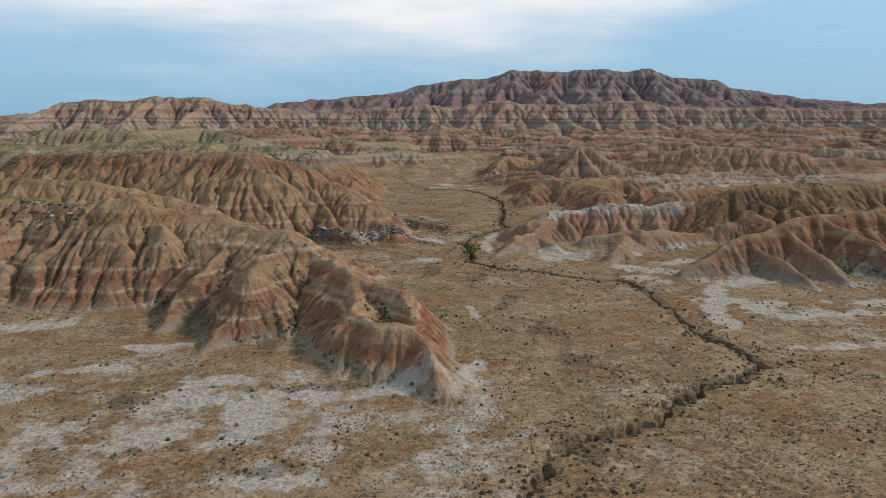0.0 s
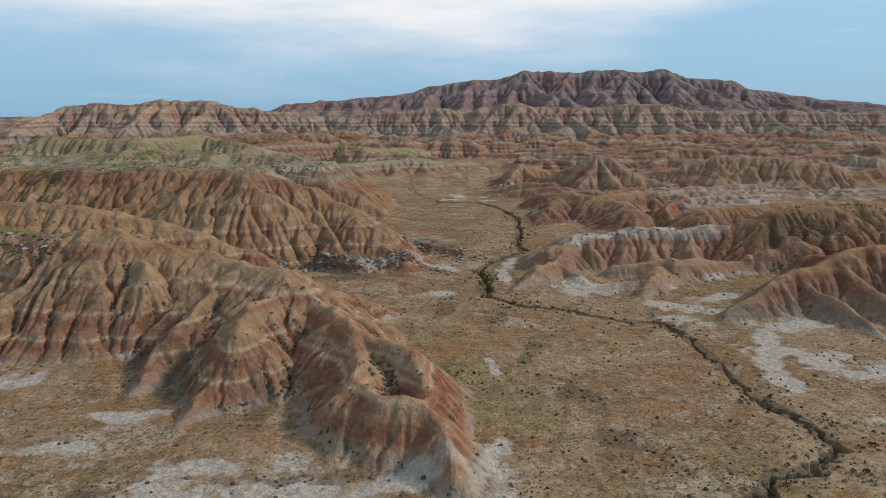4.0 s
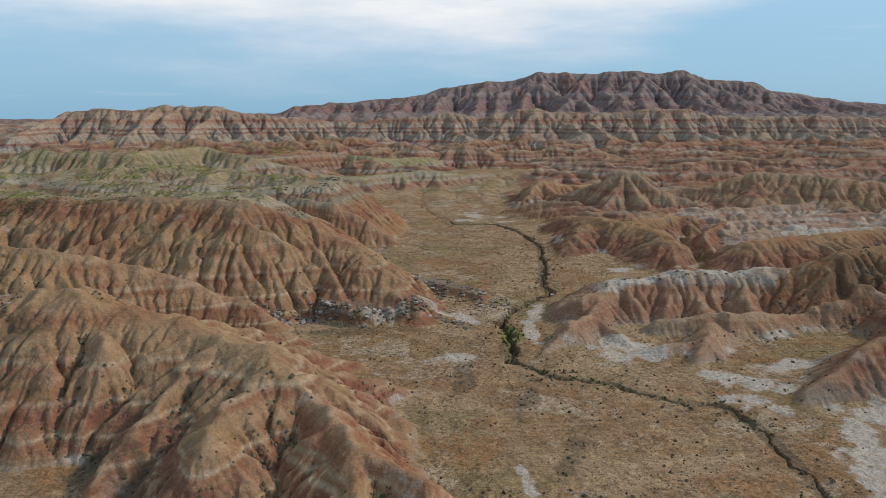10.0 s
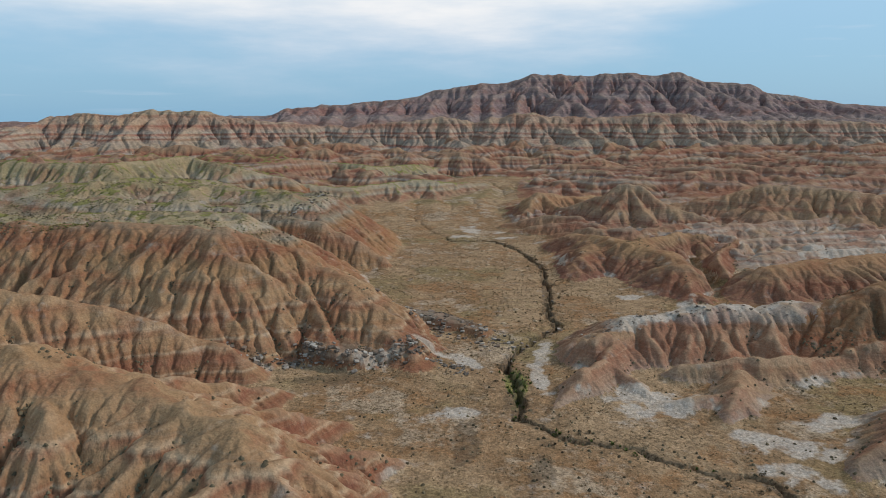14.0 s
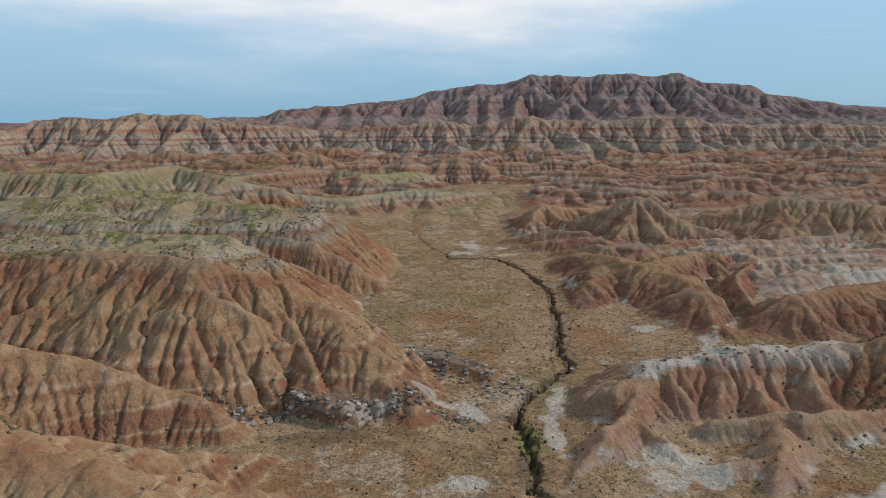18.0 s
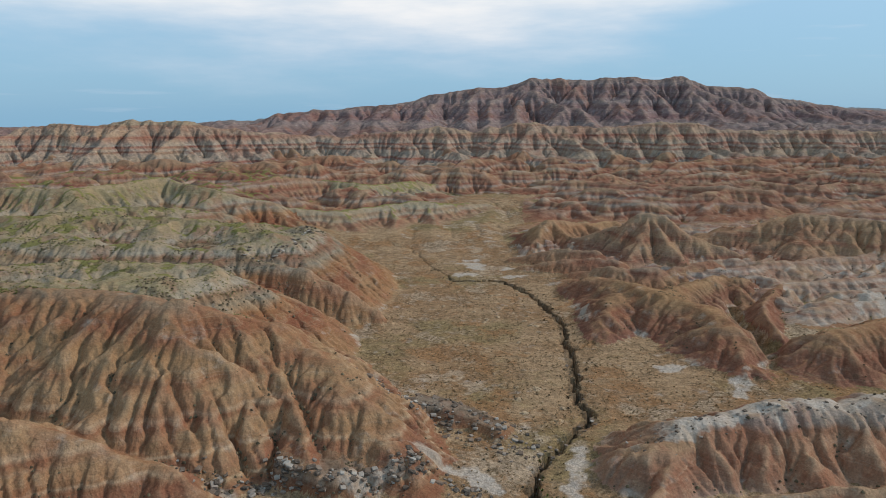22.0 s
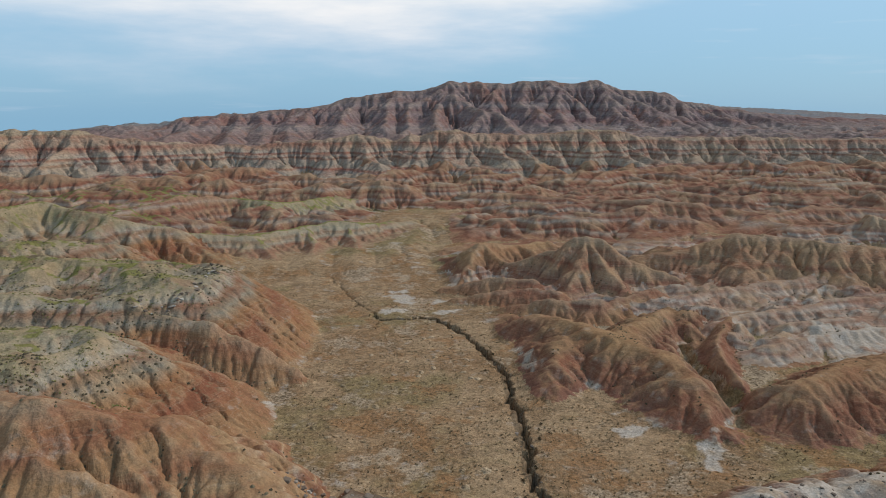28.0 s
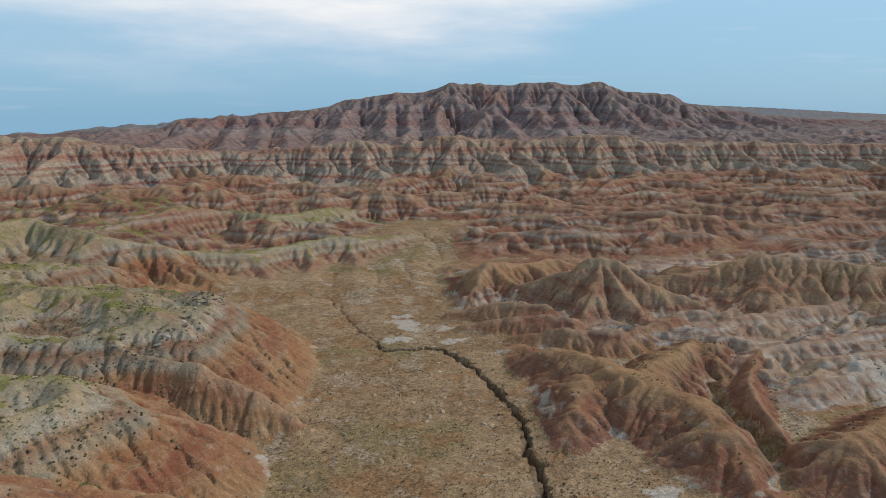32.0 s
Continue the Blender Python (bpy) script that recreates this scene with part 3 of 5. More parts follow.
def earth(name, bands=None, low=0.0, high=26.0, dip=(0.0, 0.0), dust=(0.34, 0.235, 0.14), dust_amount=0.55, size=1.0, waver=1.0, sheet=((0.37, 0.245, 0.142), (0.27, 0.155, 0.078)), body=(0.35, 0.185, 0.104), fade=0.5, seam=0.5, tone=CLAY_TONE):
    """Bare earth. bands: (height 0..1, colour) of the layers, or None for the flat land."""
    mat = bpy.data.materials.new(name)
    mat.use_nodes = True
    N, L, put, math_, mix, noise_, span, attr, scaled = node_tools(mat)
    bsdf = mat.node_tree.nodes["Principled BSDF"]
    geo = N("ShaderNodeNewGeometry")
    pos = geo.outputs["Position"]
    sep, nsep = N("ShaderNodeSeparateXYZ"), N("ShaderNodeSeparateXYZ")
    L(pos, sep.inputs[0]), L(geo.outputs["Normal"], nsep.inputs[0])
    flute = noise_(scaled(pos, 1.0, 1.0, 0.08), 1.3 / size, 4.0, 0.6)
    broad, middle, fine = noise_(pos, 0.045 / size, 4.0), noise_(pos, 0.42 / size, 5.0, 0.6), noise_(pos, 3.4 / size, 4.0, 0.65)
    if bands:
        z = math_("ADD", sep.outputs[2], math_("MULTIPLY", math_("SUBTRACT", broad, 0.5), 1.3 * size * waver))
        z = math_("ADD", z, math_("MULTIPLY", math_("SUBTRACT", middle, 0.5), 0.16 * size * waver))
        z = math_("ADD", z, math_("ADD", math_("MULTIPLY", sep.outputs[0], dip[0]), math_("MULTIPLY", sep.outputs[1], dip[1])))
        ramp = N("ShaderNodeValToRGB")
        L(math_("DIVIDE", math_("SUBTRACT", z, low), high - low), ramp.inputs[0])
        cr = ramp.color_ramp
        for i, (p, c) in enumerate(bands):
            e = cr.elements[i] if i < 2 else cr.elements.new(p)
            e.position, e.color = p, (*c, 1.0)
        patchy = noise_(pos, 0.02 / size, 3.0, 0.6)
        layers = mix(span(patchy, 0.4, 0.62, 0.05, fade), ramp.outputs[0], mix(0.7, ramp.outputs[0], body))
        thin = noise_(scaled(pos, 0.02, 0.02, 3.6 / size), 1.0, 5.0, 0.75)
        col = mix(span(thin, 0.56, 0.6, 0.0, 0.9 * seam), layers, mix(0.6, layers, (0.45, 0.34, 0.24)))
        col = mix(span(thin, 0.43, 0.38, 0.0, 0.6 * seam), col, mix(0.6, col, (0.21, 0.085, 0.055)))
        wash = noise_(scaled(pos, 1.0, 1.0, 0.5), 0.075 / size, 5.0, 0.65)
        col = mix(span(wash, 0.53, 0.6, 0.0, 0.5), col, mix(0.75, col, (0.28, 0.105, 0.062)))
        col = mix(span(wash, 0.47, 0.40, 0.0, 0.5 if size < 2.0 else 0.35 if size < 3.0 else 0.0), col, mix(0.75, col, (0.44, 0.295, 0.165)))
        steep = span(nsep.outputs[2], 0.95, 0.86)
        # steep rills darkened: grey-brown wash, with crease shade put into the colour
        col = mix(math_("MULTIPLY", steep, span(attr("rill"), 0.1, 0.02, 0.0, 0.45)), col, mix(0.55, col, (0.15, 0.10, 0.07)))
        col = mix(math_("MULTIPLY", steep, span(flute, 0.56, 0.68, 0.0, 0.3)), col, mix(0.55, col, (0.5, 0.36, 0.235)))
        specks = noise_(pos, 1.1 / size, 6.0, 0.8)
        col = mix(span(specks, 0.63, 0.68, 0.0, 0.8 if size < 1.2 else 0.5), col, mix(0.8, col, (0.11, 0.072, 0.048)))
        col = mix(span(noise_(pos, 0.5 / size, 7.0, 0.75), 0.55, 0.65, 0.0, 0.4), col, mix(0.6, col, (0.52, 0.365, 0.225)))
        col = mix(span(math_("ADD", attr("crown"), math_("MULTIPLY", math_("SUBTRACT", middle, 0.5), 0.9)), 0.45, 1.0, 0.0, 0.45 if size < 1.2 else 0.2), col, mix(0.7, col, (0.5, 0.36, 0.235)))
        flat = span(nsep.outputs[2], 0.86, 0.97, 0.0, dust_amount)
        col = mix(math_("MULTIPLY", flat, span(middle, 0.32, 0.68)), col, dust)
    else:
        col = mix(span(broad, 0.4, 0.6), sheet[0], sheet[1])
        wide = noise_(pos, 0.016, 6.0, 0.65)
        col = mix(span(wide, 0.5, 0.58, 0.0, 0.8), col, (0.25, 0.185, 0.088))
        pale = noise_(pos, 0.045, 7.0, 0.7)
        col = mix(span(pale, 0.53, 0.6, 0.0, 0.75), col, (0.46, 0.35, 0.245))
        rusty = noise_(scaled(pos, 1.0, 1.0, 1.0), 0.07, 6.0, 0.68)
        col = mix(span(rusty, 0.53, 0.6, 0.0, 0.75), col, (0.30, 0.155, 0.07))
        tufty = noise_(pos, 0.7, 6.0, 0.8)
        col = mix(span(tufty, 0.54, 0.62, 0.0, 0.4), col, (0.46, 0.345, 0.225))
        col = mix(span(math_("ADD", noise_(pos, 1.3, 4.0, 0.75), math_("MULTIPLY", math_("SUBTRACT", noise_(pos, 0.09, 4.0, 0.6), 0.5), 0.5)), 0.55, 0.63, 0.0, 0.7), col, (0.15, 0.098, 0.055))
    ragged = math_("ADD", math_("MULTIPLY", math_("SUBTRACT", middle, 0.5), 1.1), math_("MULTIPLY", math_("SUBTRACT", fine, 0.5), 0.7))
    veins = math_("SUBTRACT", 0.5, math_("MULTIPLY", math_("ABSOLUTE", math_("SUBTRACT", noise_(pos, 0.16, 6.0, 0.6), 0.5)), 5.0))
    col = mix(span(math_("ADD", attr("veg"), ragged), 0.28, 0.55, 0.0, 0.9), col, mix(span(fine, 0.4, 0.6), GREEN, (0.16, 0.15, 0.055)))
    col = mix(span(math_("ADD", attr("salt"), math_("ADD", math_("MULTIPLY", math_("SUBTRACT", noise_(pos, 0.22, 5.0, 0.6), 0.5), 2.2), math_("MULTIPLY", veins, 0.5))), 0.3, 0.95, 0.0, 0.9), col, mix(span(middle, 0.4, 0.6), SALT, (0.45, 0.375, 0.305)))
    col = mix(span(math_("ADD", attr("litter"), math_("MULTIPLY", ragged, 2.2)), 0.6, 0.95, 0.0, 0.6), col, LITTER)
    grain = math_("MULTIPLY", span(fine, 0.25, 0.75, *(((0.84, 1.16) if size < 1.2 else (0.7, 1.3)) if bands else (0.72, 1.2))), span(middle, 0.3, 0.7, *((0.9, 1.08) if bands else (0.8, 1.18))))
    grain = math_("MULTIPLY", grain, span(noise_(pos, 1.5 / max(size, 0.9), 5.0, 0.8), 0.38, 0.62, *(((0.9, 1.1) if size < 1.2 else (0.75, 1.25)) if bands else (0.76, 1.22))))
    gr = N("ShaderNodeCombineXYZ")
    for i in range(3):
        L(math_("MULTIPLY", grain, tone[i]) if bands and size < 2.0 else grain, gr.inputs[i])
    col = mix(1.0, col, gr.outputs[0], "MULTIPLY")
    L(col, bsdf.inputs["Base Color"])
    bsdf.inputs["Roughness"].default_value = 0.95
    bsdf.inputs["Specular IOR Level"].default_value = 0.12
    last = None
    if bands:
        relief = ((noise_(pos, 0.55 / size, 4.0, 0.55), 0.45 if size < 1.2 else 0.3), (flute, 0.36), (fine, 0.07))
    else:
        relief = ((noise_(pos, 0.8, 6.0, 0.65), 0.4), (fine, 0.12))
    for high_, deep in relief:
        b = N("ShaderNodeBump")
        b.inputs["Strength"].default_value, b.inputs["Distance"].default_value = 0.85, deep * size
        L(high_, b.inputs["Height"])
        if last:
            L(last, b.inputs["Normal"])
        last = b.outputs[0]
    L(last, bsdf.inputs["Normal"])
    return mat


RED, ORANGE, TAN, PALE, GREY, ROSE, OLIVE = (0.23, 0.085, 0.048), (0.31, 0.15, 0.072), (0.34, 0.20, 0.105), (0.40, 0.275, 0.18), (0.26, 0.23, 0.195), (0.25, 0.12, 0.09), (0.23, 0.195, 0.105)
CREAM, RUST = (0.52, 0.39, 0.265), (0.265, 0.115, 0.07)
LOW_BANDS = [(0.0, (0.37, 0.325, 0.28)), (0.06, (0.34, 0.285, 0.235)), (0.085, (0.32, 0.185, 0.115)), (0.115, RUST), (0.14, (0.31, 0.17, 0.10)), (0.152, CREAM), (0.165, (0.31, 0.17, 0.10)), (0.21, (0.25, 0.11, 0.075)), (0.26, (0.30, 0.15, 0.09)),
             (0.275, CREAM), (0.29, (0.33, 0.19, 0.105)), (0.36, (0.39, 0.255, 0.148)), (0.4, (0.29, 0.14, 0.085)), (0.425, CREAM), (0.445, (0.36, 0.225, 0.13)), (0.52, (0.40, 0.275, 0.16)), (0.58, (0.31, 0.155, 0.088)), (0.63, (0.39, 0.26, 0.15)),
             (0.7, (0.35, 0.21, 0.11)), (0.78, RUST), (0.85, (0.30, 0.145, 0.08)), (0.93, (0.35, 0.26, 0.18)), (1.0, (0.32, 0.24, 0.14))]
CLAY, DARKRED = (0.345, 0.262, 0.198), (0.245, 0.078, 0.055)
MESA_BANDS = [(0.0, (0.22, 0.12, 0.085)), (0.1, CLAY), (0.17, DARKRED), (0.21, CLAY), (0.30, (0.27, 0.235, 0.2)), (0.34, DARKRED), (0.37, (0.31, 0.245, 0.19)), (0.46, CLAY), (0.49, (0.2, 0.08, 0.055)), (0.52, (0.34, 0.28, 0.22)),
              (0.56, DARKRED), (0.59, (0.35, 0.29, 0.23)), (0.66, (0.33, 0.2, 0.14)), (0.71, DARKRED), (0.75, (0.33, 0.23, 0.165)), (0.84, (0.34, 0.215, 0.15)), (0.88, (0.26, 0.12, 0.08)), (0.92, (0.32, 0.235, 0.155)), (1.0, (0.30, 0.22, 0.14))]
HIGH_BANDS = [(0.0, (0.223, 0.142, 0.126)), (0.1, (0.267, 0.208, 0.191)), (0.2, (0.194, 0.105, 0.103)), (0.3, (0.246, 0.178, 0.169)), (0.38, (0.172, 0.094, 0.092)), (0.46, (0.260, 0.204, 0.191)), (0.55, (0.186, 0.113, 0.107)),
              (0.63, (0.246, 0.178, 0.165)), (0.72, (0.179, 0.105, 0.103)), (0.8, (0.246, 0.182, 0.169)), (0.9, (0.186, 0.120, 0.111)), (1.0, (0.223, 0.164, 0.140))]
CAP_BANDS = [(0.0, GREY), (0.12, (0.36, 0.30, 0.25)), (0.22, (0.34, 0.22, 0.15)), (0.34, (0.30, 0.145, 0.09)), (0.45, (0.35, 0.21, 0.135)), (0.53, (0.30, 0.15, 0.095)), (0.58, (0.36, 0.30, 0.255)), (0.65, (0.43, 0.385, 0.34)), (0.75, (0.40, 0.355, 0.31)),
             (0.8, (0.28, 0.14, 0.09)), (0.9, (0.30, 0.18, 0.10)), (1.0, (0.32, 0.20, 0.10))]
YELLOW_BANDS = [(0.0, (0.30, 0.22, 0.165)), (0.2, ROSE), (0.35, (0.29, 0.15, 0.10)), (0.5, (0.25, 0.115, 0.075)), (0.64, (0.31, 0.19, 0.115)), (0.78, (0.37, 0.22, 0.118)), (1.0, (0.40, 0.25, 0.132))]
TAN_BANDS = [(0.0, (0.33, 0.25, 0.205)), (0.14, ROSE), (0.22, (0.37, 0.26, 0.19)), (0.3, (0.27, 0.125, 0.09)), (0.4, (0.36, 0.235, 0.165)), (0.5, (0.39, 0.26, 0.165)), (0.57, (0.28, 0.13, 0.09)), (0.64, (0.38, 0.25, 0.165)), (0.76, (0.34, 0.19, 0.125)), (0.86, (0.39, 0.27, 0.175)), (0.95, (0.34, 0.25, 0.19)), (1.0, (0.36, 0.31, 0.265))]
STRIPES = [(0.0, (0.36, 0.28, 0.225)), (0.1, (0.5, 0.44, 0.38)), (0.18, (0.30, 0.17, 0.13)), (0.26, (0.41, 0.35, 0.3)), (0.34, (0.34, 0.215, 0.16)), (0.42, (0.52, 0.46, 0.40)), (0.5, (0.28, 0.145, 0.11)), (0.58, (0.40, 0.335, 0.285)), (0.68, (0.34, 0.21, 0.155)),
           (0.76, (0.43, 0.38, 0.33)), (0.85, (0.29, 0.155, 0.115)), (1.0, (0.38, 0.26, 0.17))]
M_STRIPE = earth("striped_clay", STRIPES, 4.0, 14.0, dust=(0.38, 0.25, 0.165), dust_amount=0.4, size=0.8, waver=3.0, body=(0.365, 0.225, 0.15), fade=0.9, seam=0.3, tone=PALE_TONE)
M_GREY_HILL = earth("grey_olive_clay", [(0.0, TAN), (0.25, (0.34, 0.19, 0.12)), (0.4, (0.28, 0.125, 0.08)), (0.5, (0.37, 0.305, 0.225)), (0.62, (0.31, 0.2, 0.13)), (0.72, (0.37, 0.315, 0.23)), (1.0, (0.31, 0.265, 0.16))], 4.0, 15.0, dust=(0.32, 0.275, 0.17), body=(0.34, 0.25, 0.165), waver=2.0, tone=PALE_TONE)
M_YELLOW = earth("yellow_clay", YELLOW_BANDS, 1.0, 12.5, dust=(0.39, 0.245, 0.13), body=(0.33, 0.165, 0.11))
M_TAN = earth("tan_clay", TAN_BANDS, 2.0, 21.0, dust=(0.40, 0.23, 0.13), dust_amount=0.35, waver=0.8, seam=0.9, body=(0.385, 0.205, 0.118))
M_NEAR = earth("fan_clay", [(0.0, (0.33, 0.29, 0.25)), (0.18, GREY), (0.26, (0.29, 0.21, 0.16)), (0.36, ROSE), (0.5, RED), (0.58, TAN), (0.68, RED), (0.8, ORANGE), (1.0, (0.25, 0.16, 0.09))], 0.0, 15.0, size=0.9)
M_BROWN = earth("brown_scrub_clay", [(0.0, GREY), (0.2, (0.30, 0.19, 0.12)), (0.4, RED), (0.55, (0.27, 0.15, 0.08)), (0.8, (0.24, 0.15, 0.08)), (1.0, (0.30, 0.20, 0.105))], 0.0, 16.0, dust=(0.29, 0.19, 0.10))
# the haze of distance is put into this blue-grey base colour
M_DIST = earth("hazed_distant_clay", [(0.0, (0.17, 0.19, 0.21)), (0.5, (0.15, 0.175, 0.2)), (1.0, (0.18, 0.2, 0.22))], -100.0, 110.0, dust=(0.16, 0.185, 0.21), size=12.0)
M_GROUND = earth("dry_flat")
M_LOW = earth("banded_clay", LOW_BANDS, fade=0.25)
M_RED_HILL = earth("brick_clay", LOW_BANDS, body=(0.38, 0.205, 0.108), fade=0.4, dust=(0.34, 0.185, 0.1))
M_BUTTE = earth("rust_clay", [(0.0, (0.40, 0.35, 0.30)), (0.12, (0.37, 0.30, 0.235)), (0.17, (0.38, 0.26, 0.17)), (0.21, (0.32, 0.155, 0.09)), (0.29, RUST), (0.36, (0.33, 0.16, 0.09)), (0.42, (0.26, 0.105, 0.065)), (0.47, (0.31, 0.145, 0.08)),
                              (0.51, CREAM), (0.55, (0.33, 0.165, 0.09)), (0.6, (0.42, 0.30, 0.19)), (0.64, (0.31, 0.14, 0.08)), (0.75, (0.34, 0.18, 0.1)), (0.85, CREAM), (1.0, (0.36, 0.215, 0.12))], 0.0, 12.0, body=(0.335, 0.145, 0.08), fade=0.4, dust=(0.36, 0.225, 0.13), dust_amount=0.5, size=0.8)
M_CAP = earth("grey_capped_clay", CAP_BANDS, 0.0, 15.0, tone=PALE_TONE)
M_TABLE = earth("green_table_clay", [(0.0, TAN), (0.25, ORANGE), (0.42, RED), (0.55, ORANGE), (0.64, (0.28, 0.24, 0.18)), (0.72, (0.24, 0.13, 0.08)), (0.77, (0.38, 0.335, 0.265)), (0.84, (0.35, 0.29, 0.2)), (0.9, (0.30, 0.25, 0.15)), (1.0, (0.29, 0.24, 0.135))], 2.0, 24.0, dust=(0.31, 0.265, 0.155), body=(0.33, 0.225, 0.135), waver=2.5, tone=PALE_TONE)
M_REDS = earth("red_hill_clay", [(0.0, TAN), (0.12, (0.33, 0.19, 0.12)), (0.2, (0.24, 0.1, 0.068)), (0.27, (0.40, 0.31, 0.24)), (0.31, (0.23, 0.085, 0.055)), (0.4, (0.33, 0.18, 0.12)), (0.46, (0.40, 0.33, 0.27)), (0.52, (0.25, 0.1, 0.07)), (0.6, (0.36, 0.24, 0.165)),
                                 (0.66, (0.22, 0.08, 0.055)), (0.74, (0.36, 0.22, 0.14)), (0.8, (0.42, 0.34, 0.27)), (0.86, (0.24, 0.09, 0.06)), (1.0, (0.33, 0.19, 0.115))], 4.0, 24.0, dust=(0.35, 0.2, 0.12), dust_amount=0.3, size=1.1, waver=4.5, fade=0.7, seam=0.2, tone=(0.87, 0.84, 0.81), body=(0.34, 0.155, 0.095))
M_MESA = earth("mesa_clay", MESA_BANDS, 8.0, 52.0, dust=(0.33, 0.205, 0.135), dust_amount=0.35, size=2.2, waver=1.6, seam=0.6, body=(0.315, 0.215, 0.15), fade=0.5)
M_HIGH = earth("mountain_clay", HIGH_BANDS, 36.0, 110.0, dust=(0.18, 0.13, 0.11), dust_amount=0.35, size=3.5, waver=1.2, body=(0.215, 0.15, 0.14), fade=0.75)
M_ROCKY = earth("ledge_rock", [(0.0, (0.28, 0.16, 0.095)), (0.4, (0.26, 0.14, 0.08)), (0.55, (0.13, 0.095, 0.07)), (0.68, (0.31, 0.27, 0.225)), (0.76, (0.12, 0.092, 0.07)), (0.84, (0.24, 0.14, 0.085)), (1.0, (0.30, 0.2, 0.125))], 1.0, 6.6, dust=(0.33, 0.27, 0.21), dust_amount=0.6, size=0.7, waver=0.4)

# ---------------------------------------------------------------- land on two grids, cut by rain
BROOK = [(13.4, 45.5), (18, 54.3), (21.8, 57), (30.8, 61.8), (35.3, 67), (41, 73.4), (47, 74.8), (51.2, 79.4), (50.2, 87), (47, 95), (46.9, 108), (46.3, 120.6), (44, 127), (36.8, 128.4), (29, 134.7),
         (19, 138.3), (12.5, 145), (14, 158), (12, 167), (14.8, 175), (20.5, 183.5), (26, 191), (24.8, 203), (27.2, 221.7), (29.5, 247), (26, 272), (22.5, 283.5), (17, 295), (1.6, 295), (-6.7, 316.4), (-14.4, 346), (-24, 354)]
SIDE_BROOK = [(26, 191.5), (38, 196), (50, 200), (62, 208), (70, 216), (74, 228), (75, 244), (79, 262), (88, 280)]


def way_to(x, y, line):
    d = None
    for (ax, ay), (bx, by) in zip(line, line[1:]):
        dx, dy = bx - ax, by - ay
        t = np.clip(((x - ax) * dx + (y - ay) * dy) / (dx * dx + dy * dy), 0, 1)
        e = np.hypot(x - ax - t * dx, y - ay - t * dy)
        d = e if d is None else np.minimum(d, e)
    return d


NEAR = (-140.0, 36.0, 0.5, 640, 652)     # x0, y0, cell, columns, rows
MID = (-430.0, 300.0, 1.4, 650, 290)
FAR = (-860.0, -60.0, 3.4, 520, 408)


def grid(spec):
    x0, y0, c, nx, ny = spec
    return np.meshgrid(x0 + c * np.arange(nx), y0 + c * np.arange(ny))


gx, gy = grid(NEAR)
near_h, near_o, near_f = land(gx, gy)
_lift = near_h - near_f
near_h = near_h + smooth(_lift, 0.3, 3) * (0.12 * fbm(gx / 2.4, gy / 2.4, 2, 61) + 0.9 * (ridged(gx / 21, gy / 21, 3, 63) - 0.9) + 0.7 * (ridged(gx / 8.0 + 0.6 * fbm(gx / 11, gy / 11, 2, 67), gy / 8.0, 2, 68) - 0.8))
near_h = terraced(near_h, gx, gy, smooth(_lift, 1, 4), 3.1, 0.16)
_smooth = np.isin(near_o, [GROUPS.index(n) for n in ("yellow_hill", "round_hill", "brown_hill", "green_tableland", "grey_outcrop", "grey_rock_ledge", "dark_rock_ledge", "butte", "grey_capped_ridge")])
_half = np.isin(near_o, [GROUPS.index(n) for n in ("spurred_hill", "red_hill", "low_red_ridge")])
_mild = 1 - softened(0.6 * _smooth + 0.4 * _half, 3)
_c = near_h[::4, ::4]
near_h = near_h + softened(widened(gullied(_c, 2.0, 12, 0.06, 0.004, 5, 8, 1.7) - _c, 4, near_h.shape), 1) * _mild * (0.0 + 0.15 * smooth(vnoise(gx / 24, gy / 24, 65), -0.3, 0.4))
_c = near_h[::2, ::2]
near_h = near_h + widened(gullied(_c, 1.0, 12, 0.065, 0.002, 6, 9, 1.5) - _c, 2, near_h.shape) * _mild * (0.05 + 0.4 * smooth(vnoise(gx / 17, gy / 17, 66), -0.3, 0.4))
near_h = gullied(near_h, 0.5, 12, 0.045, 0.003, 7, 6, 0.7)
# the hollow in the end of the butte
near_h = near_h - 1.3 * (1 - smooth(np.hypot((gx + 0.8) / 4.0, (gy - 82.3) / 4.4) + 0.25 * fbm(gx / 3, gy / 3, 2, 77), 0.3, 1.0))
# side brook: a wide sandy wash that turns into a gully
_d = way_to(gx + 4.0 * fbm(gx / 12, gy / 12, 3, 81), gy + 4.0 * fbm(gx / 12, gy / 12, 3, 82), SIDE_BROOK)
_w = 1.4 + 0.6 * smooth(gy, 205, 230)
near_h = near_h - (0.35 + (2.8 + 2.2 * vnoise(gx / 8, gy / 8, 83)) * smooth(gy, 206, 232) * (1 - 0.6 * smooth(gy, 255, 275))) * np.clip(1 - (_d - 0.4) / (_w + 0.9), 0, 1)
fx, fy = grid(FAR)
far_h, far_o, far_f = land(fx, fy, 1.6)
far_h = far_h + smooth(far_h - far_f, 0.5, 6) * 1.5 * fbm(fx / 14, fy / 14, 3, 62)
far_h = terraced(far_h, fx, fy, smooth(far_h - far_f, 3, 9), 8.0, 0.45)
_c = far_h[::4, ::4]
far_h = far_h + softened(widened(gullied(_c, 13.6, 12, 0.065, 0.001, 6, 7, 1.6) - _c, 4, far_h.shape), 1)
far_h = gullied(far_h, 3.4, 12, 0.065, 0.001, 8, 5, 1.6)
mx, my = grid(MID)
mid_h, mid_o, mid_f = land(mx, my, 1.3)
mid_h = mid_h + smooth(mid_h - mid_f, 0.5, 4) * 0.8 * fbm(mx / 6, my / 6, 3, 64)
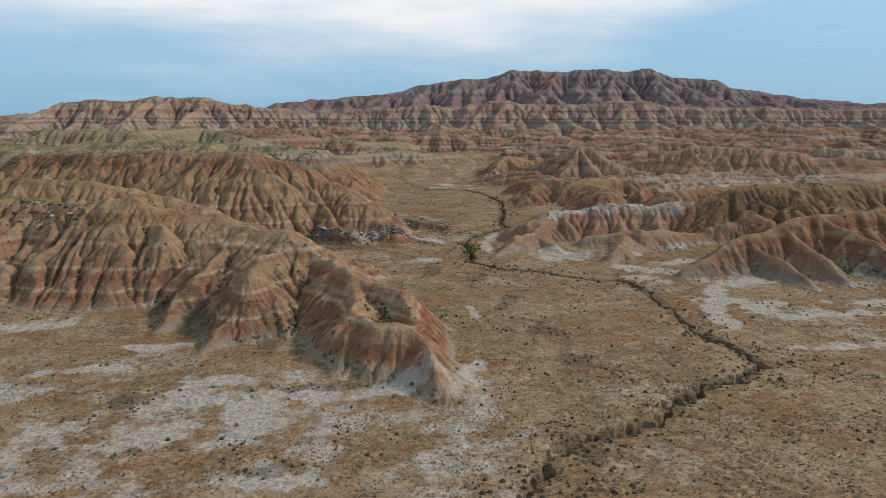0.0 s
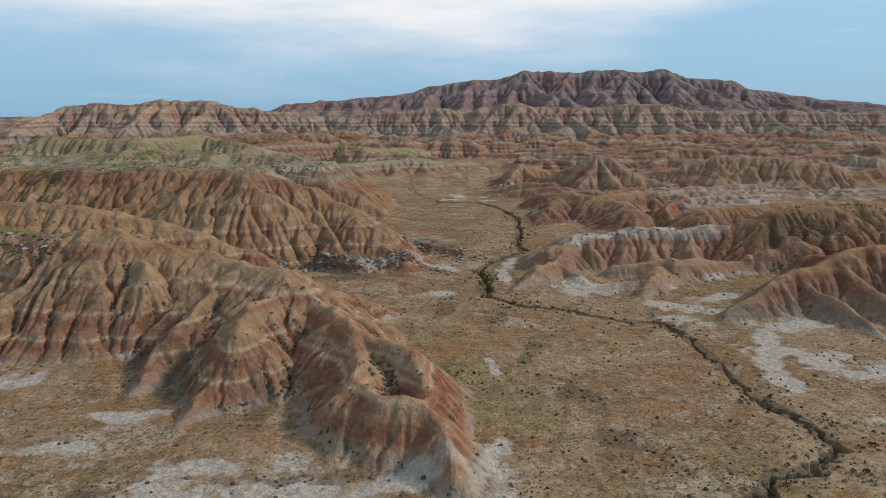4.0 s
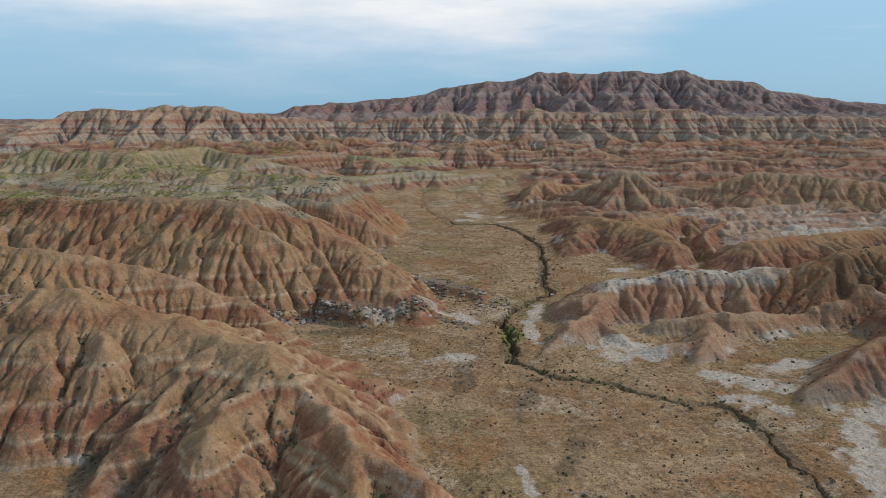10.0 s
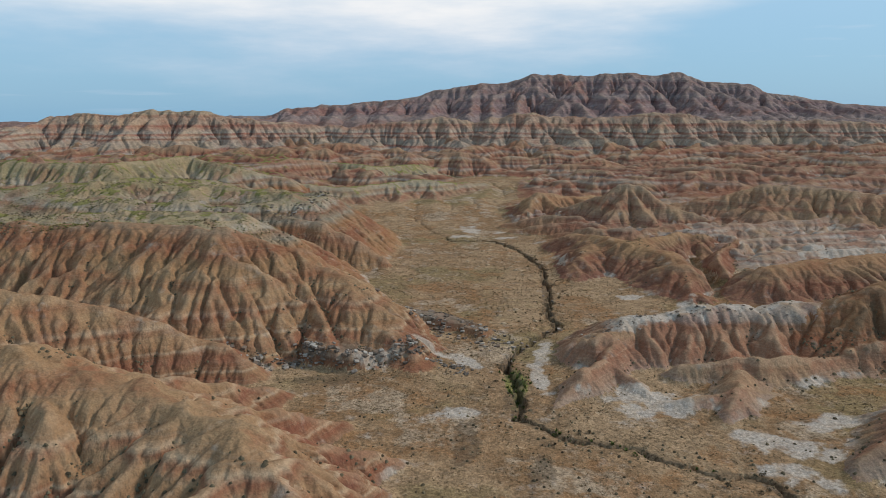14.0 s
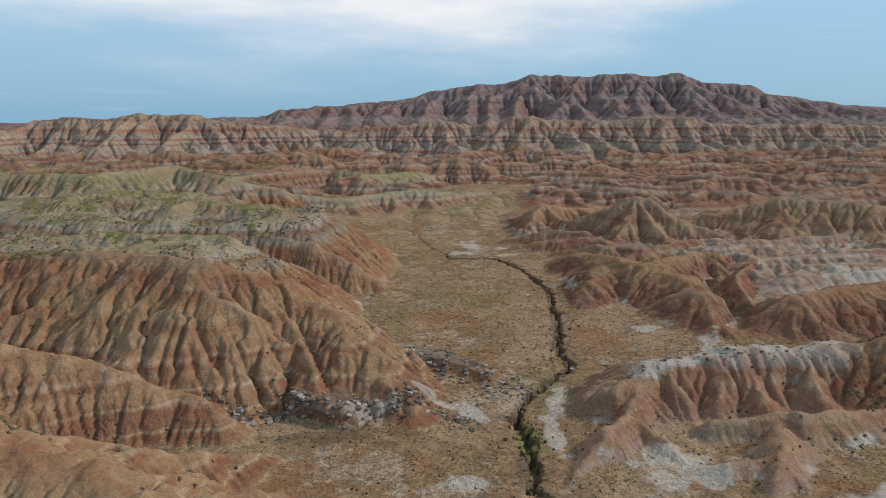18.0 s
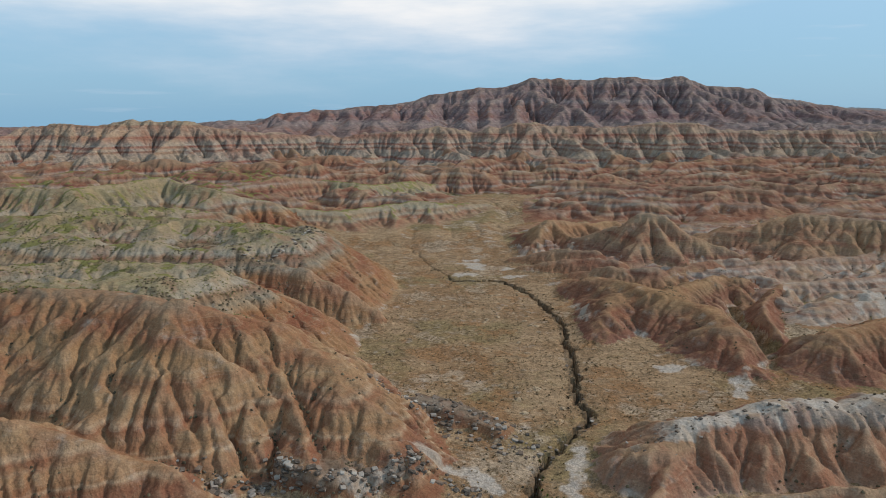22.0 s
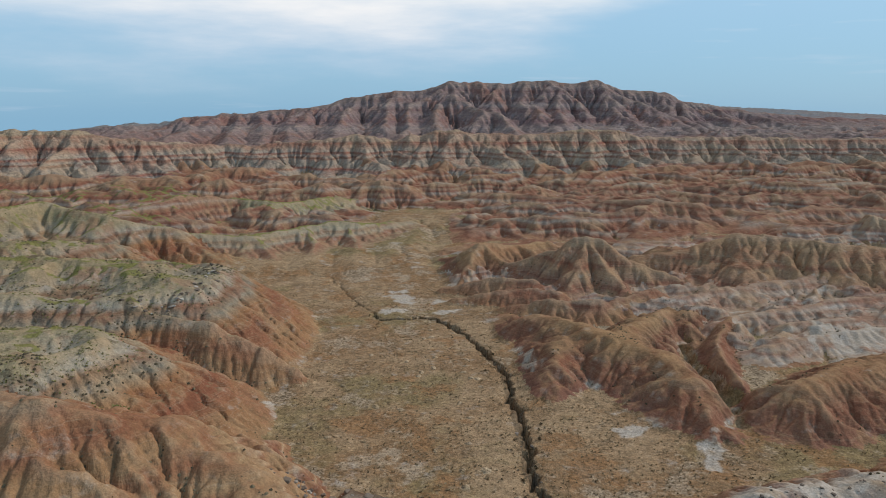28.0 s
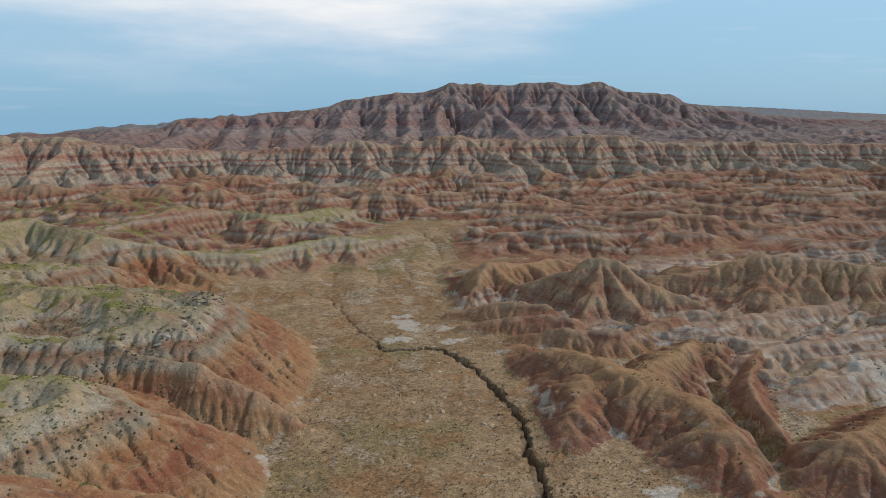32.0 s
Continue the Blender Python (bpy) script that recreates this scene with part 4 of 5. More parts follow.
mid_h = terraced(mid_h, mx, my, smooth(mid_h - mid_f, 2, 6), 5.0, 0.08)
_c = mid_h[::4, ::4]
mid_h = mid_h + softened(widened(gullied(_c, 5.6, 12, 0.065, 0.001, 9, 6, 1.5) - _c, 4, mid_h.shape), 1)
mid_h = gullied(mid_h, 1.4, 10, 0.06, 0.001, 10, 6, 1.5)


def sample(a, spec, x, y):
    x0, y0, c, nx, ny = spec
    u, v = np.clip((x - x0) / c, 0, nx - 1.001), np.clip((y - y0) / c, 0, ny - 1.001)
    i, j = u.astype(int), v.astype(int)
    p, q = u - i, v - j
    return (a[j, i] * (1 - p) + a[j, i + 1] * p) * (1 - q) + (a[j + 1, i] * (1 - p) + a[j + 1, i + 1] * p) * q


def pick(a, spec, x, y):
    x0, y0, c, nx, ny = spec
    return a[np.clip(np.rint((y - y0) / c), 0, ny - 1).astype(int), np.clip(np.rint((x - x0) / c), 0, nx - 1).astype(int)]


def share(spec, x, y, margin):
    x0, y0, c, nx, ny = spec
    e = np.minimum(np.minimum(x - x0, x0 + c * (nx - 1) - x), np.minimum(y - y0, y0 + c * (ny - 1) - y))
    return smooth(e, 0, margin)


def height(x, y):
    """The finished height, the landform on top and the level of the flat under it."""
    n, f = share(NEAR, x, y, 12.0), share(FAR, x, y, 40.0)
    h, o, b = np.zeros(x.shape), np.zeros(x.shape, np.int16), floor_height(x, y)
    rest = f < 1
    if rest.any():
        hr, orr, _ = land(x[rest], y[rest], 1.6)
        h[rest], o[rest] = hr, orr
    h = np.where(f > 0, h * (1 - f) + sample(far_h, FAR, x, y) * f, h)
    o = np.where(f > 0.5, pick(far_o, FAR, x, y), o)
    m = share(MID, x, y, 30.0)
    h = np.where(m > 0, h * (1 - m) + sample(mid_h, MID, x, y) * m, h)
    o = np.where(m > 0.5, pick(mid_o, MID, x, y), o)
    h = np.where(n > 0, h * (1 - n) + sample(near_h, NEAR, x, y) * n, h)
    o = np.where(n > 0.5, pick(near_o, NEAR, x, y), o)
    # the brook has cut a steep-sided ditch into the flat
    s = (y < 370) & (y > 30) & (np.abs(x - 14) < 60)
    if s.any():
        xs, ys = x[s], y[s]
        d = way_to(xs + 1.9 * fbm(xs / 5, ys / 5, 4, 91, 0.6), ys + 1.9 * fbm(xs / 5, ys / 5, 4, 92, 0.6), BROOK)
        wide = (np.where(ys < 128, 0.42, 0.52) + 0.45 * vnoise(xs / 7, ys / 7, 93) + 0.5 * vnoise(xs / 1.7, ys / 1.7, 94)).clip(0.25, 1.2) * np.where(ys > 290, 0.6, 1.35 - 0.5 * smooth(ys, 84, 96) * (1 - smooth(ys, 138, 150)))
        h[s] -= (1.6 - 0.5 * (1 - smooth(ys, 66, 80)) + 0.6 * smooth(ys, 150, 175)) * (1 - smooth(d, wide * 0.55, wide * 1.25)) * np.where(ys > 300, 0.35, 1.0 - 0.6 * smooth(ys, 84, 96) * (1 - smooth(ys, 138, 150)))
        h[s] -= 0.2 * (1 - smooth(d, 0.8, 3.5))
    return h, o, b


# ---------------------------------------------------------------- the sheet of land, finer towards the near side
FAN_EYE, HALF, COLS = (0.0, 8.0), radians(40.0), 860
_radii = [0.5, 6.0, 12.0, 18.0, 24.0, 28.0, 32.0]
while _radii[-1] < 1330:
    _radii.append(_radii[-1] * ((1.0045 if _radii[-1] < 70 else 1.00235) if _radii[-1] < 700 else 1.0028))
while _radii[-1] < 4700:
    _radii.append(_radii[-1] * 1.03)
_r = np.array(_radii)
_t = np.concatenate([np.linspace(-HALF, HALF, COLS), np.linspace(HALF, radians(58.0), 72)[1:], np.linspace(radians(58.0), 2 * math.pi - radians(58.0), 50)[1:], np.linspace(2 * math.pi - radians(58.0), 2 * math.pi - HALF, 72)[1:]])
px = FAN_EYE[0] + np.outer(_r, np.sin(_t))
py = FAN_EYE[1] + np.outer(_r, np.cos(_t))
pz, powner, pbase = height(px, py)
# rills and flutes that run straight down the slopes
def falls(spec, h, radius):
    return np.gradient(softened(h, radius), spec[2])


def flutes(x, y, dx, dy, wave, along, seed):
    """Ribs along the fall of the slope: 0 in a rill, about 0.3 on a rib."""
    theta = np.arctan2(dy, dx)
    bend = 0.5 * fbm(x / (wave * 6), y / (wave * 6), 2, seed)
    total, weight = np.zeros(x.shape), np.full(x.shape, 1e-6)
    for k in range(10):
        a = k * math.pi / 10
        w = np.maximum(0, np.cos(2 * (theta - a)) - 0.72) ** 2
        s = w > 1e-4
        if s.any():
            c, q, xs, ys = math.cos(a), math.sin(a), x[s], y[s]
            n = np.abs(vnoise((ys * c - xs * q) / wave + bend[s], (xs * c + ys * q) / along, seed + k))
            total[s] += w[s] * n
            weight[s] += w[s]
    return total / weight


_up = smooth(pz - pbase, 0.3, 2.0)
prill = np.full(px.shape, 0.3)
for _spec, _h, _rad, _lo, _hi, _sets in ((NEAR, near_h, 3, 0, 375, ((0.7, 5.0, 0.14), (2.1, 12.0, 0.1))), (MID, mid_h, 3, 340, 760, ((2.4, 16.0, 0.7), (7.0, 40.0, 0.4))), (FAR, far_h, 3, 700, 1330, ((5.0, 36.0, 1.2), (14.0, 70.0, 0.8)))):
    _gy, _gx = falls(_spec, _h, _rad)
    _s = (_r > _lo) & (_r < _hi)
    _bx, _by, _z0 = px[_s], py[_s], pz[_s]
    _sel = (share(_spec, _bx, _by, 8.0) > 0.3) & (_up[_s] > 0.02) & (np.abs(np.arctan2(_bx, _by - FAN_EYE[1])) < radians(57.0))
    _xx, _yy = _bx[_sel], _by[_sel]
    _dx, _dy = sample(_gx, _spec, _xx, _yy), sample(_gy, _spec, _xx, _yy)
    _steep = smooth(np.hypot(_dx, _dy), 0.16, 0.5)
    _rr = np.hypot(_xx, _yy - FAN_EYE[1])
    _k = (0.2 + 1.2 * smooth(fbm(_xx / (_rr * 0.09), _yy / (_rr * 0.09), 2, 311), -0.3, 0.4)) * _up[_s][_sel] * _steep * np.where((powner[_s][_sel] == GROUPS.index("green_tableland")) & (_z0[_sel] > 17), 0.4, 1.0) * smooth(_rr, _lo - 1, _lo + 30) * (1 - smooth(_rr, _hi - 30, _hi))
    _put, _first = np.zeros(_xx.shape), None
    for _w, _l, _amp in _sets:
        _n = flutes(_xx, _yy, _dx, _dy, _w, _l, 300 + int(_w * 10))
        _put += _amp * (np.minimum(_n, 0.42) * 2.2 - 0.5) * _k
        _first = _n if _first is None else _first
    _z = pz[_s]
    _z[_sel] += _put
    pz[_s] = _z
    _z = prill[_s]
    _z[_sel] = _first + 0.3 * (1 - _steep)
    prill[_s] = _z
_m = int(np.searchsorted(_r, 420.0))
pz[:_m] += (0.06 - 0.035 * _up[:_m]) * fbm(px[:_m] / 0.9, py[:_m] / 0.9, 2, 101)


def blobs(x, y, spots, seed):
    """Patches with a ragged edge: x, y, half width, half length, turn."""
    total = np.zeros(x.shape)
    jx = fbm(x / 5, y / 5, 4, seed, 0.6)
    for cx, cy, a, b, turn in spots:
        c, s = math.cos(radians(turn)), math.sin(radians(turn))
        u, v = (x - cx) * c + (y - cy) * s, -(x - cx) * s + (y - cy) * c
        k = np.sqrt((u / a) ** 2 + (v / b) ** 2) + 0.85 * jx
        total = np.maximum(total, 1 - smooth(k, 0.4, 1.35))
    return total


SALT_SPOTS = [(-12, 70, 11, 2.4, 0), (1, 71, 9, 1.8, 12), (10, 76, 1.6, 6, -25), (-16, 64, 7, 5, 10), (-26, 68, 6, 3.5, 0), (-27, 60, 5, 4, 0), (-43, 78, 7, 1.6, 15), (-39, 57, 4, 6, 0), (-22, 74, 7, 2, -8), (-36, 87, 5, 2, 0), (-60, 97, 9, 3, 10), (-11, 50, 5, 2.5, 0)]
SALT_RIGHT = [(37, 148, 9, 3, 0), (50, 136, 8, 3, -30), (59, 116, 2.4, 12, -14), (55, 104, 3, 9, -8), (64, 108, 6, 5, -30), (67, 124, 9, 3, 20), (75, 103, 14, 2.6, 5), (64, 143, 9, 2.5, 10), (34, 153, 9, 2.4, 5), (68, 87, 10, 1.6, 4), (92, 110, 12, 3, 0), (48, 128, 6, 2.5, -20)]
SALT_VALLEY = [(9, 318, 5, 9, 0), (5, 303, 5, 3, 0), (21, 300, 5, 2.4, 0), (22, 312, 5, 3, 0), (35.5, 250, 1.6, 7, -8), (5, 169, 2.0, 7, 35), (20, 174, 1.8, 7, -10), (18, 160, 1.6, 8, 0), (48, 216, 4, 3, 0), (59, 205, 2, 6, -30), (122, 253, 14, 9, 10),
               (11.5, 104, 1.0, 5, 8), (4, 146, 4, 3, 0), (45, 177, 10, 2.2, 10), (64, 180.5, 11, 2.4, 4), (37, 174, 4, 3, 0), (-13, 166, 4.5, 2.4, 10), (-2, 172, 5, 2, -20), (32, 152, 6, 2, 0)]
LITTER_SPOTS = [(23.5, 95, 2.4, 7, 25), (26.6, 80, 2.6, 6, 35), (20.6, 57, 2.6, 4, 25), (11.5, 150, 1.6, 7, -15), (14.5, 130, 1.8, 10, -14), (18, 110, 2, 10, -18), (21.9, 96, 2, 8, -20), (4, 135, 2.5, 8, -10), (-11, 71.5, 10, 1.2, 4), (-34, 97, 2.5, 9, 25), (-20, 88, 2, 6, 10), (-43, 105, 2.5, 8, 20),
                (88, 172, 10, 7, 0), (-62, 122, 4, 7, 30), (-20, 160, 9, 3, 0), (-3, 196, 6, 3, -30), (-33, 68, 3, 2.5, 0), (-10, 51, 5, 1.5, 10)]
_g = {n: i for i, n in enumerate(GROUPS)}
salt, litter, veg = np.zeros(px.shape), np.zeros(px.shape), np.zeros(px.shape)
_m = int(np.searchsorted(_r, 400.0))
nx_, ny_, nz_, no_, nb_ = px[:_m], py[:_m], pz[:_m], powner[:_m], pbase[:_m]
_ns = blobs(nx_, ny_, SALT_SPOTS + SALT_RIGHT + SALT_VALLEY, 111)
_nl = blobs(nx_, ny_, LITTER_SPOTS, 121)
# salt creeps along the feet of the hills
_patch = fbm(nx_ / 14, ny_ / 14, 3, 131)
_ns = np.maximum(_ns, 0.7 * smooth(_patch, 0.15, 0.45) * (1 - smooth(np.abs(nz_ - nb_ - 0.9), 0.2, 0.7)))
# strips of alkali in the striped flats
_strip = (no_ == _g["striped_flats"]) & (nx_ > 80)
_ns[_strip] = np.maximum(_ns[_strip], 0.5 * smooth(fbm(nx_[_strip] / 25, ny_[_strip] / 5, 3, 141), 0.08, 0.4))
_ns = np.maximum(_ns, 0.6 * smooth(fbm(nx_ / 17, ny_ / 11, 4, 133) + 0.25, 0.0, 0.5) * (1 - smooth(ny_, 72, 92)) * (1 - smooth(nx_, 8, 20)) * (nz_ - nb_ < 1.2))
salt[:_m] = _ns * (0.85 + 0.15 * smooth(nx_, 28, 36))
# grass on the table lands, and green along the brook
_level = 1 - smooth(np.abs(np.gradient(pz, axis=0)) / np.gradient(_r)[:, None], 0.15, 0.6)
_m2 = int(np.searchsorted(_r, 560.0))
_gx, _gy, _gz = px[:_m2], py[:_m2], pz[:_m2]
veg[:_m2] = smooth(_gz + 5 * fbm(_gx / 18, _gy / 18, 3, 151), 17.5, 21.5) * smooth(-_gx, 40, 62) * smooth(_gy, 205, 240) * (1 - smooth(_gy, 430, 540)) * (0.2 + 0.8 * _level[:_m2]) * (0.15 + 0.85 * smooth(fbm(_gx / 8, _gy / 8, 4, 153, 0.6), -0.12, 0.22))
veg = np.maximum(veg, 0.6 * (powner == _g["spurred_hill"]) * smooth(-px, 58, 80) * _level * smooth(py, 124, 132))
veg = np.maximum(veg, 0.75 * (powner == _g["grey_hill"]) * _level * smooth(pz - pbase, 3, 6))
veg = np.maximum(veg, 0.7 * (powner == _g["red_hills"]) * smooth(-px, 50, 90) * (1 - smooth(py, 470, 520)) * _level * smooth(fbm(px / 25, py / 25, 3, 155), -0.1, 0.2))
_b = way_to(nx_, ny_, BROOK)
veg[:_m] = np.maximum(veg[:_m], (1 - smooth(_b, 0.8, 2.4)) * smooth(_patch, 0.0, 0.25) * (ny_ < 170) * 0.3)
veg[:_m] = np.maximum(veg[:_m], (1 - smooth(np.hypot((nx_ - 13.5) / 2.5, (ny_ - 159) / 8), 0.5, 1.1)) * 0.8)
# the same dark colour follows the brook, strongest along its bed
_nl = np.maximum(_nl, (1 - smooth(_b, 0.5, 1.9)) * (ny_ < 300) * (0.9 + 0.6 * smooth(_patch, -0.25, 0.3)))
_nl = np.maximum(_nl, (0.12 + 0.5 * (no_ == _g["brown_hill"]) + 0.4 * np.isin(no_, [_g["yellow_hill"], _g["round_hill"], _g["orange_hill"], _g["pyramid_hill"]]) + 0.7 * smooth(nz_, 15, 17)) * smooth(fbm(nx_ / 11, ny_ / 11, 4, 171, 0.6), 0.28, 0.5) * (no_ > 0) * (ny_ < 350))
litter[:_m] = _nl

# normals of the whole sheet, so that the pieces meet without a seam
_P = np.stack([px, py, pz], -1)
_du, _dv = np.gradient(_P, axis=1), np.gradient(_P, axis=0)
pn = np.cross(_du, _dv)
pn /= np.linalg.norm(pn, axis=-1, keepdims=True)

rows_n, cols_n = px.shape
_i = np.arange((rows_n - 1) * (cols_n - 1))
_a = (_i // (cols_n - 1)) * cols_n + _i % (cols_n - 1)
quads = np.stack([_a, _a + 1, _a + cols_n + 1, _a + cols_n], 1)
# a piece of land belongs to a hill only where it stands clear of the flat
_own = np.where((pz - pbase > 0.6) | (py > 620), powner, 0).ravel()
face_owner = _own[quads[:, 0]]


def sheet_mesh(name, verts, faces, normals, layers):
    me = bpy.data.meshes.new(name)
    me.vertices.add(len(verts)), me.loops.add(faces.size), me.polygons.add(len(faces))
    me.vertices.foreach_set("co", verts.astype(np.float32).ravel())
    me.loops.foreach_set("vertex_index", faces.astype(np.int32).ravel())
    me.polygons.foreach_set("loop_start", np.arange(0, faces.size, faces.shape[1], dtype=np.int32))
    me.update(calc_edges=True)
    me.shade_smooth()
    for key, values in layers.items():
        me.attributes.new(key, "FLOAT", "POINT").data.foreach_set("value", values.astype(np.float32))
    if normals is not None:
        me.normals_split_custom_set_from_vertices(normals)
    return me


V, NV = _P.reshape(-1, 3), pn.reshape(-1, 3)
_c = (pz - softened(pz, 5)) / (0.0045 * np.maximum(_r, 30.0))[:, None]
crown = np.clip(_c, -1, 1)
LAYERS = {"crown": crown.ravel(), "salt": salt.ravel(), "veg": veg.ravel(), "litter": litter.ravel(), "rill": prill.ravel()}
LANDFORMS = {
    "ground": ("ground", "dry tan valley flat with a dark brook ditch and white salt crusts", "ground", M_GROUND),
    "butte": ("butte", "small red and cream banded clay butte with a hollow rim", "butte", M_BUTTE),
    "spurred_hill": ("clay_hill", "orange clay hill with fluted spurs and a rocky crest", "hill", M_LOW),
    "low_red_ridge": ("clay_ridge", "low red clay ridge with rills and pale bands", "ridge", M_RED_HILL),
    "red_hill": ("red_hill", "tall rust-red clay hill with deep gullies in its face", "hill", M_RED_HILL),
    "grey_rock_ledge": ("rock_ledge", "grey and white rock ledge at the foot of a red hill", "rock ledge", M_ROCKY),
    "dark_rock_ledge": ("rock_ledge", "dark broken rock ledge above the valley flat", "rock ledge", M_ROCKY),
    "green_tableland": ("tableland", "grassy green tableland with grey clay edges", "tableland", M_TABLE),
    "grey_outcrop": ("clay_outcrop", "grey and rust clay outcrop below the green tableland", "outcrop", M_TABLE),
    "grey_hill": ("clay_hill", "olive grey clay hill at the head of the flat", "hill", M_GREY_HILL),
    "grey_capped_ridge": ("clay_ridge", "red clay ridge with a blue-grey stony cap", "ridge", M_CAP),
    "brown_hill": ("clay_hill", "rounded brown clay hill with dark scrub", "hill", M_BROWN),
    "near_red_hill": ("clay_hill", "red clay hill with grey fluted fans at its foot", "hill", M_NEAR),
    "yellow_hill": ("clay_hill", "rounded yellow-topped clay hill beside the brook", "hill", M_YELLOW),
    "gully_rib": ("clay_ridge", "pale pink clay rib beside a dark gully", "ridge", M_YELLOW),
    "round_hill": ("clay_hill", "rounded tan and red clay hill with dry grass", "hill", M_YELLOW),
    "striped_flats": ("clay_flats", "low clay benches striped white, pink and grey", "clay flats", M_STRIPE),
    "pyramid_hill": ("pyramid_hill", "pyramid-shaped tan clay hill with a grey cap", "hill", M_TAN),
    "yellow_cone": ("clay_hill", "yellow and red cone-shaped clay hill", "hill", M_YELLOW),
    "purple_mounds": ("clay_mounds", "low purple-red clay mounds at the edge of the flat", "clay mounds", M_REDS),
    "orange_hill": ("clay_hill", "long orange clay hill with fluted slopes", "hill", M_TAN),
    "red_hills": ("red_hills", "jumble of small red clay hills below the mesa", "hills", M_REDS),
    "banded_mesa": ("mesa", "long mesa with red, white and grey banded cliffs", "mesa", M_MESA),
    "far_mountain": ("mountain", "dark purple banded mountain on the skyline", "mountain", M_HIGH),
    "distant_hills": ("distant_hills", "low hills on the horizon, tinted blue-grey for haze", "hills", M_DIST),
}
for _num, _key in enumerate(GROUPS):
    _f = quads[face_owner == _num]
    if not len(_f):
        continue
    _used, _inv = np.unique(_f, return_inverse=True)
    _name, _label, _cat, _mat = LANDFORMS[_key]
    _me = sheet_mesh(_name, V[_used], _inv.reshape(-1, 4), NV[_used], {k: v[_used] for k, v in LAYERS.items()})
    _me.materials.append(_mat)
    _ob = tagged(new(_name, _me), _label, _cat, kind="structure")

# ---------------------------------------------------------------- rocks, bushes and tufts
def stone_material():
    mat = bpy.data.materials.new("weathered_stone")
    mat.use_nodes = True
    N, L, put, math_, mix, noise_, span, attr, scaled = node_tools(mat)
    bsdf = mat.node_tree.nodes["Principled BSDF"]
    info, tc = N("ShaderNodeObjectInfo"), N("ShaderNodeTexCoord")
    ramp = N("ShaderNodeValToRGB")
    L(info.outputs["Random"], ramp.inputs[0])
    cr = ramp.color_ramp
    cr.elements[0].color, cr.elements[1].color = (0.075, 0.058, 0.045, 1), (0.46, 0.41, 0.355, 1)
    e = cr.elements.new(0.6)
    e.color = (0.19, 0.125, 0.085, 1)
    n = noise_(tc.outputs["Object"], 2.2, 5.0, 0.6)
    col = mix(span(n, 0.45, 0.7, 0.0, 0.6), ramp.outputs[0], (0.33, 0.28, 0.225))
    L(col, bsdf.inputs["Base Color"])
    bsdf.inputs["Roughness"].default_value = 0.9
    bump = N("ShaderNodeBump")
    bump.inputs["Distance"].default_value = 0.06
    L(noise_(tc.outputs["Object"], 6.0, 4.0), bump.inputs["Height"])
    L(bump.outputs[0], bsdf.inputs["Normal"])
    return mat


def plant_material(name, dark, light):
    mat = bpy.data.materials.new(name)
    mat.use_nodes = True
    N, L, put, math_, mix, noise_, span, attr, scaled = node_tools(mat)
    bsdf = mat.node_tree.nodes["Principled BSDF"]
    geo = N("ShaderNodeNewGeometry")
    L(mix(geo.outputs["Random Per Island"], dark, light), bsdf.inputs["Base Color"])
    bsdf.inputs["Roughness"].default_value = 0.9
    bsdf.inputs["Specular IOR Level"].default_value = 0.1
    return mat


M_STONE = stone_material()
M_SAGE = plant_material("sagebrush", (0.07, 0.052, 0.032), (0.185, 0.145, 0.088))
M_TUFT = plant_material("dry_tufts", (0.13, 0.088, 0.045), (0.42, 0.3, 0.175))
M_LEAF = plant_material("brook_bush", (0.06, 0.075, 0.02), (0.15, 0.17, 0.05))


def stone_mesh(seed):
    """A broken block: a squashed cube with pushed corners and cut edges."""
    rng = random.Random(seed)
    bm = bmesh.new()
    bmesh.ops.create_cube(bm, size=1.0)
    for v in bm.verts:
        v.co = Vector((v.co.x * rng.uniform(0.75, 1.25), v.co.y * rng.uniform(0.75, 1.25), v.co.z * rng.uniform(0.6, 1.1)))
    bmesh.ops.bevel(bm, geom=bm.edges[:], offset=0.12, segments=1, affect="EDGES")
    for v in bm.verts:
        v.co += Vector((rng.uniform(-0.05, 0.05), rng.uniform(-0.05, 0.05), rng.uniform(-0.05, 0.05)))
    me = bpy.data.meshes.new("stone")
    bm.to_mesh(me)
    bm.free()
    me.materials.append(M_STONE)
    return me


STONES = [stone_mesh(i) for i in range(8)]


def outcrop(label, count, line, spread, sizes, seed, flat=0.55):
    """Loose blocks along a line of points, in one heap."""
    rng = random.Random(seed)
    spots = []
    for _ in range(count):
        k = rng.randrange(len(line) - 1)
        t = rng.random()
        spots.append((line[k][0] + t * (line[k + 1][0] - line[k][0]) + rng.gauss(0, spread), line[k][1] + t * (line[k + 1][1] - line[k][1]) + rng.gauss(0, spread)))
    xs, ys = np.array([p[0] for p in spots]), np.array([p[1] for p in spots])
    zs = height(xs, ys)[0]
    base = (float(xs.mean()), float(ys.mean()), float(zs.min()))
    heap = tagged(new("rock_outcrop"), label, "rocks", "rock outcrops")
    heap.location = base
    for x, y, z in zip(xs, ys, zs):
        s = sizes[0] + (sizes[1] - sizes[0]) * rng.random() ** 2.2
        ob = new("stone", rng.choice(STONES))
        ob.parent = heap
        ob.matrix_basis = Matrix.LocRotScale((x - base[0], y - base[1], z - base[2] + s * flat * 0.22), Euler((rng.uniform(-0.3, 0.3), rng.uniform(-0.3, 0.3), rng.uniform(0, 6.3))), (s * rng.uniform(0.8, 1.5), s, s * flat))


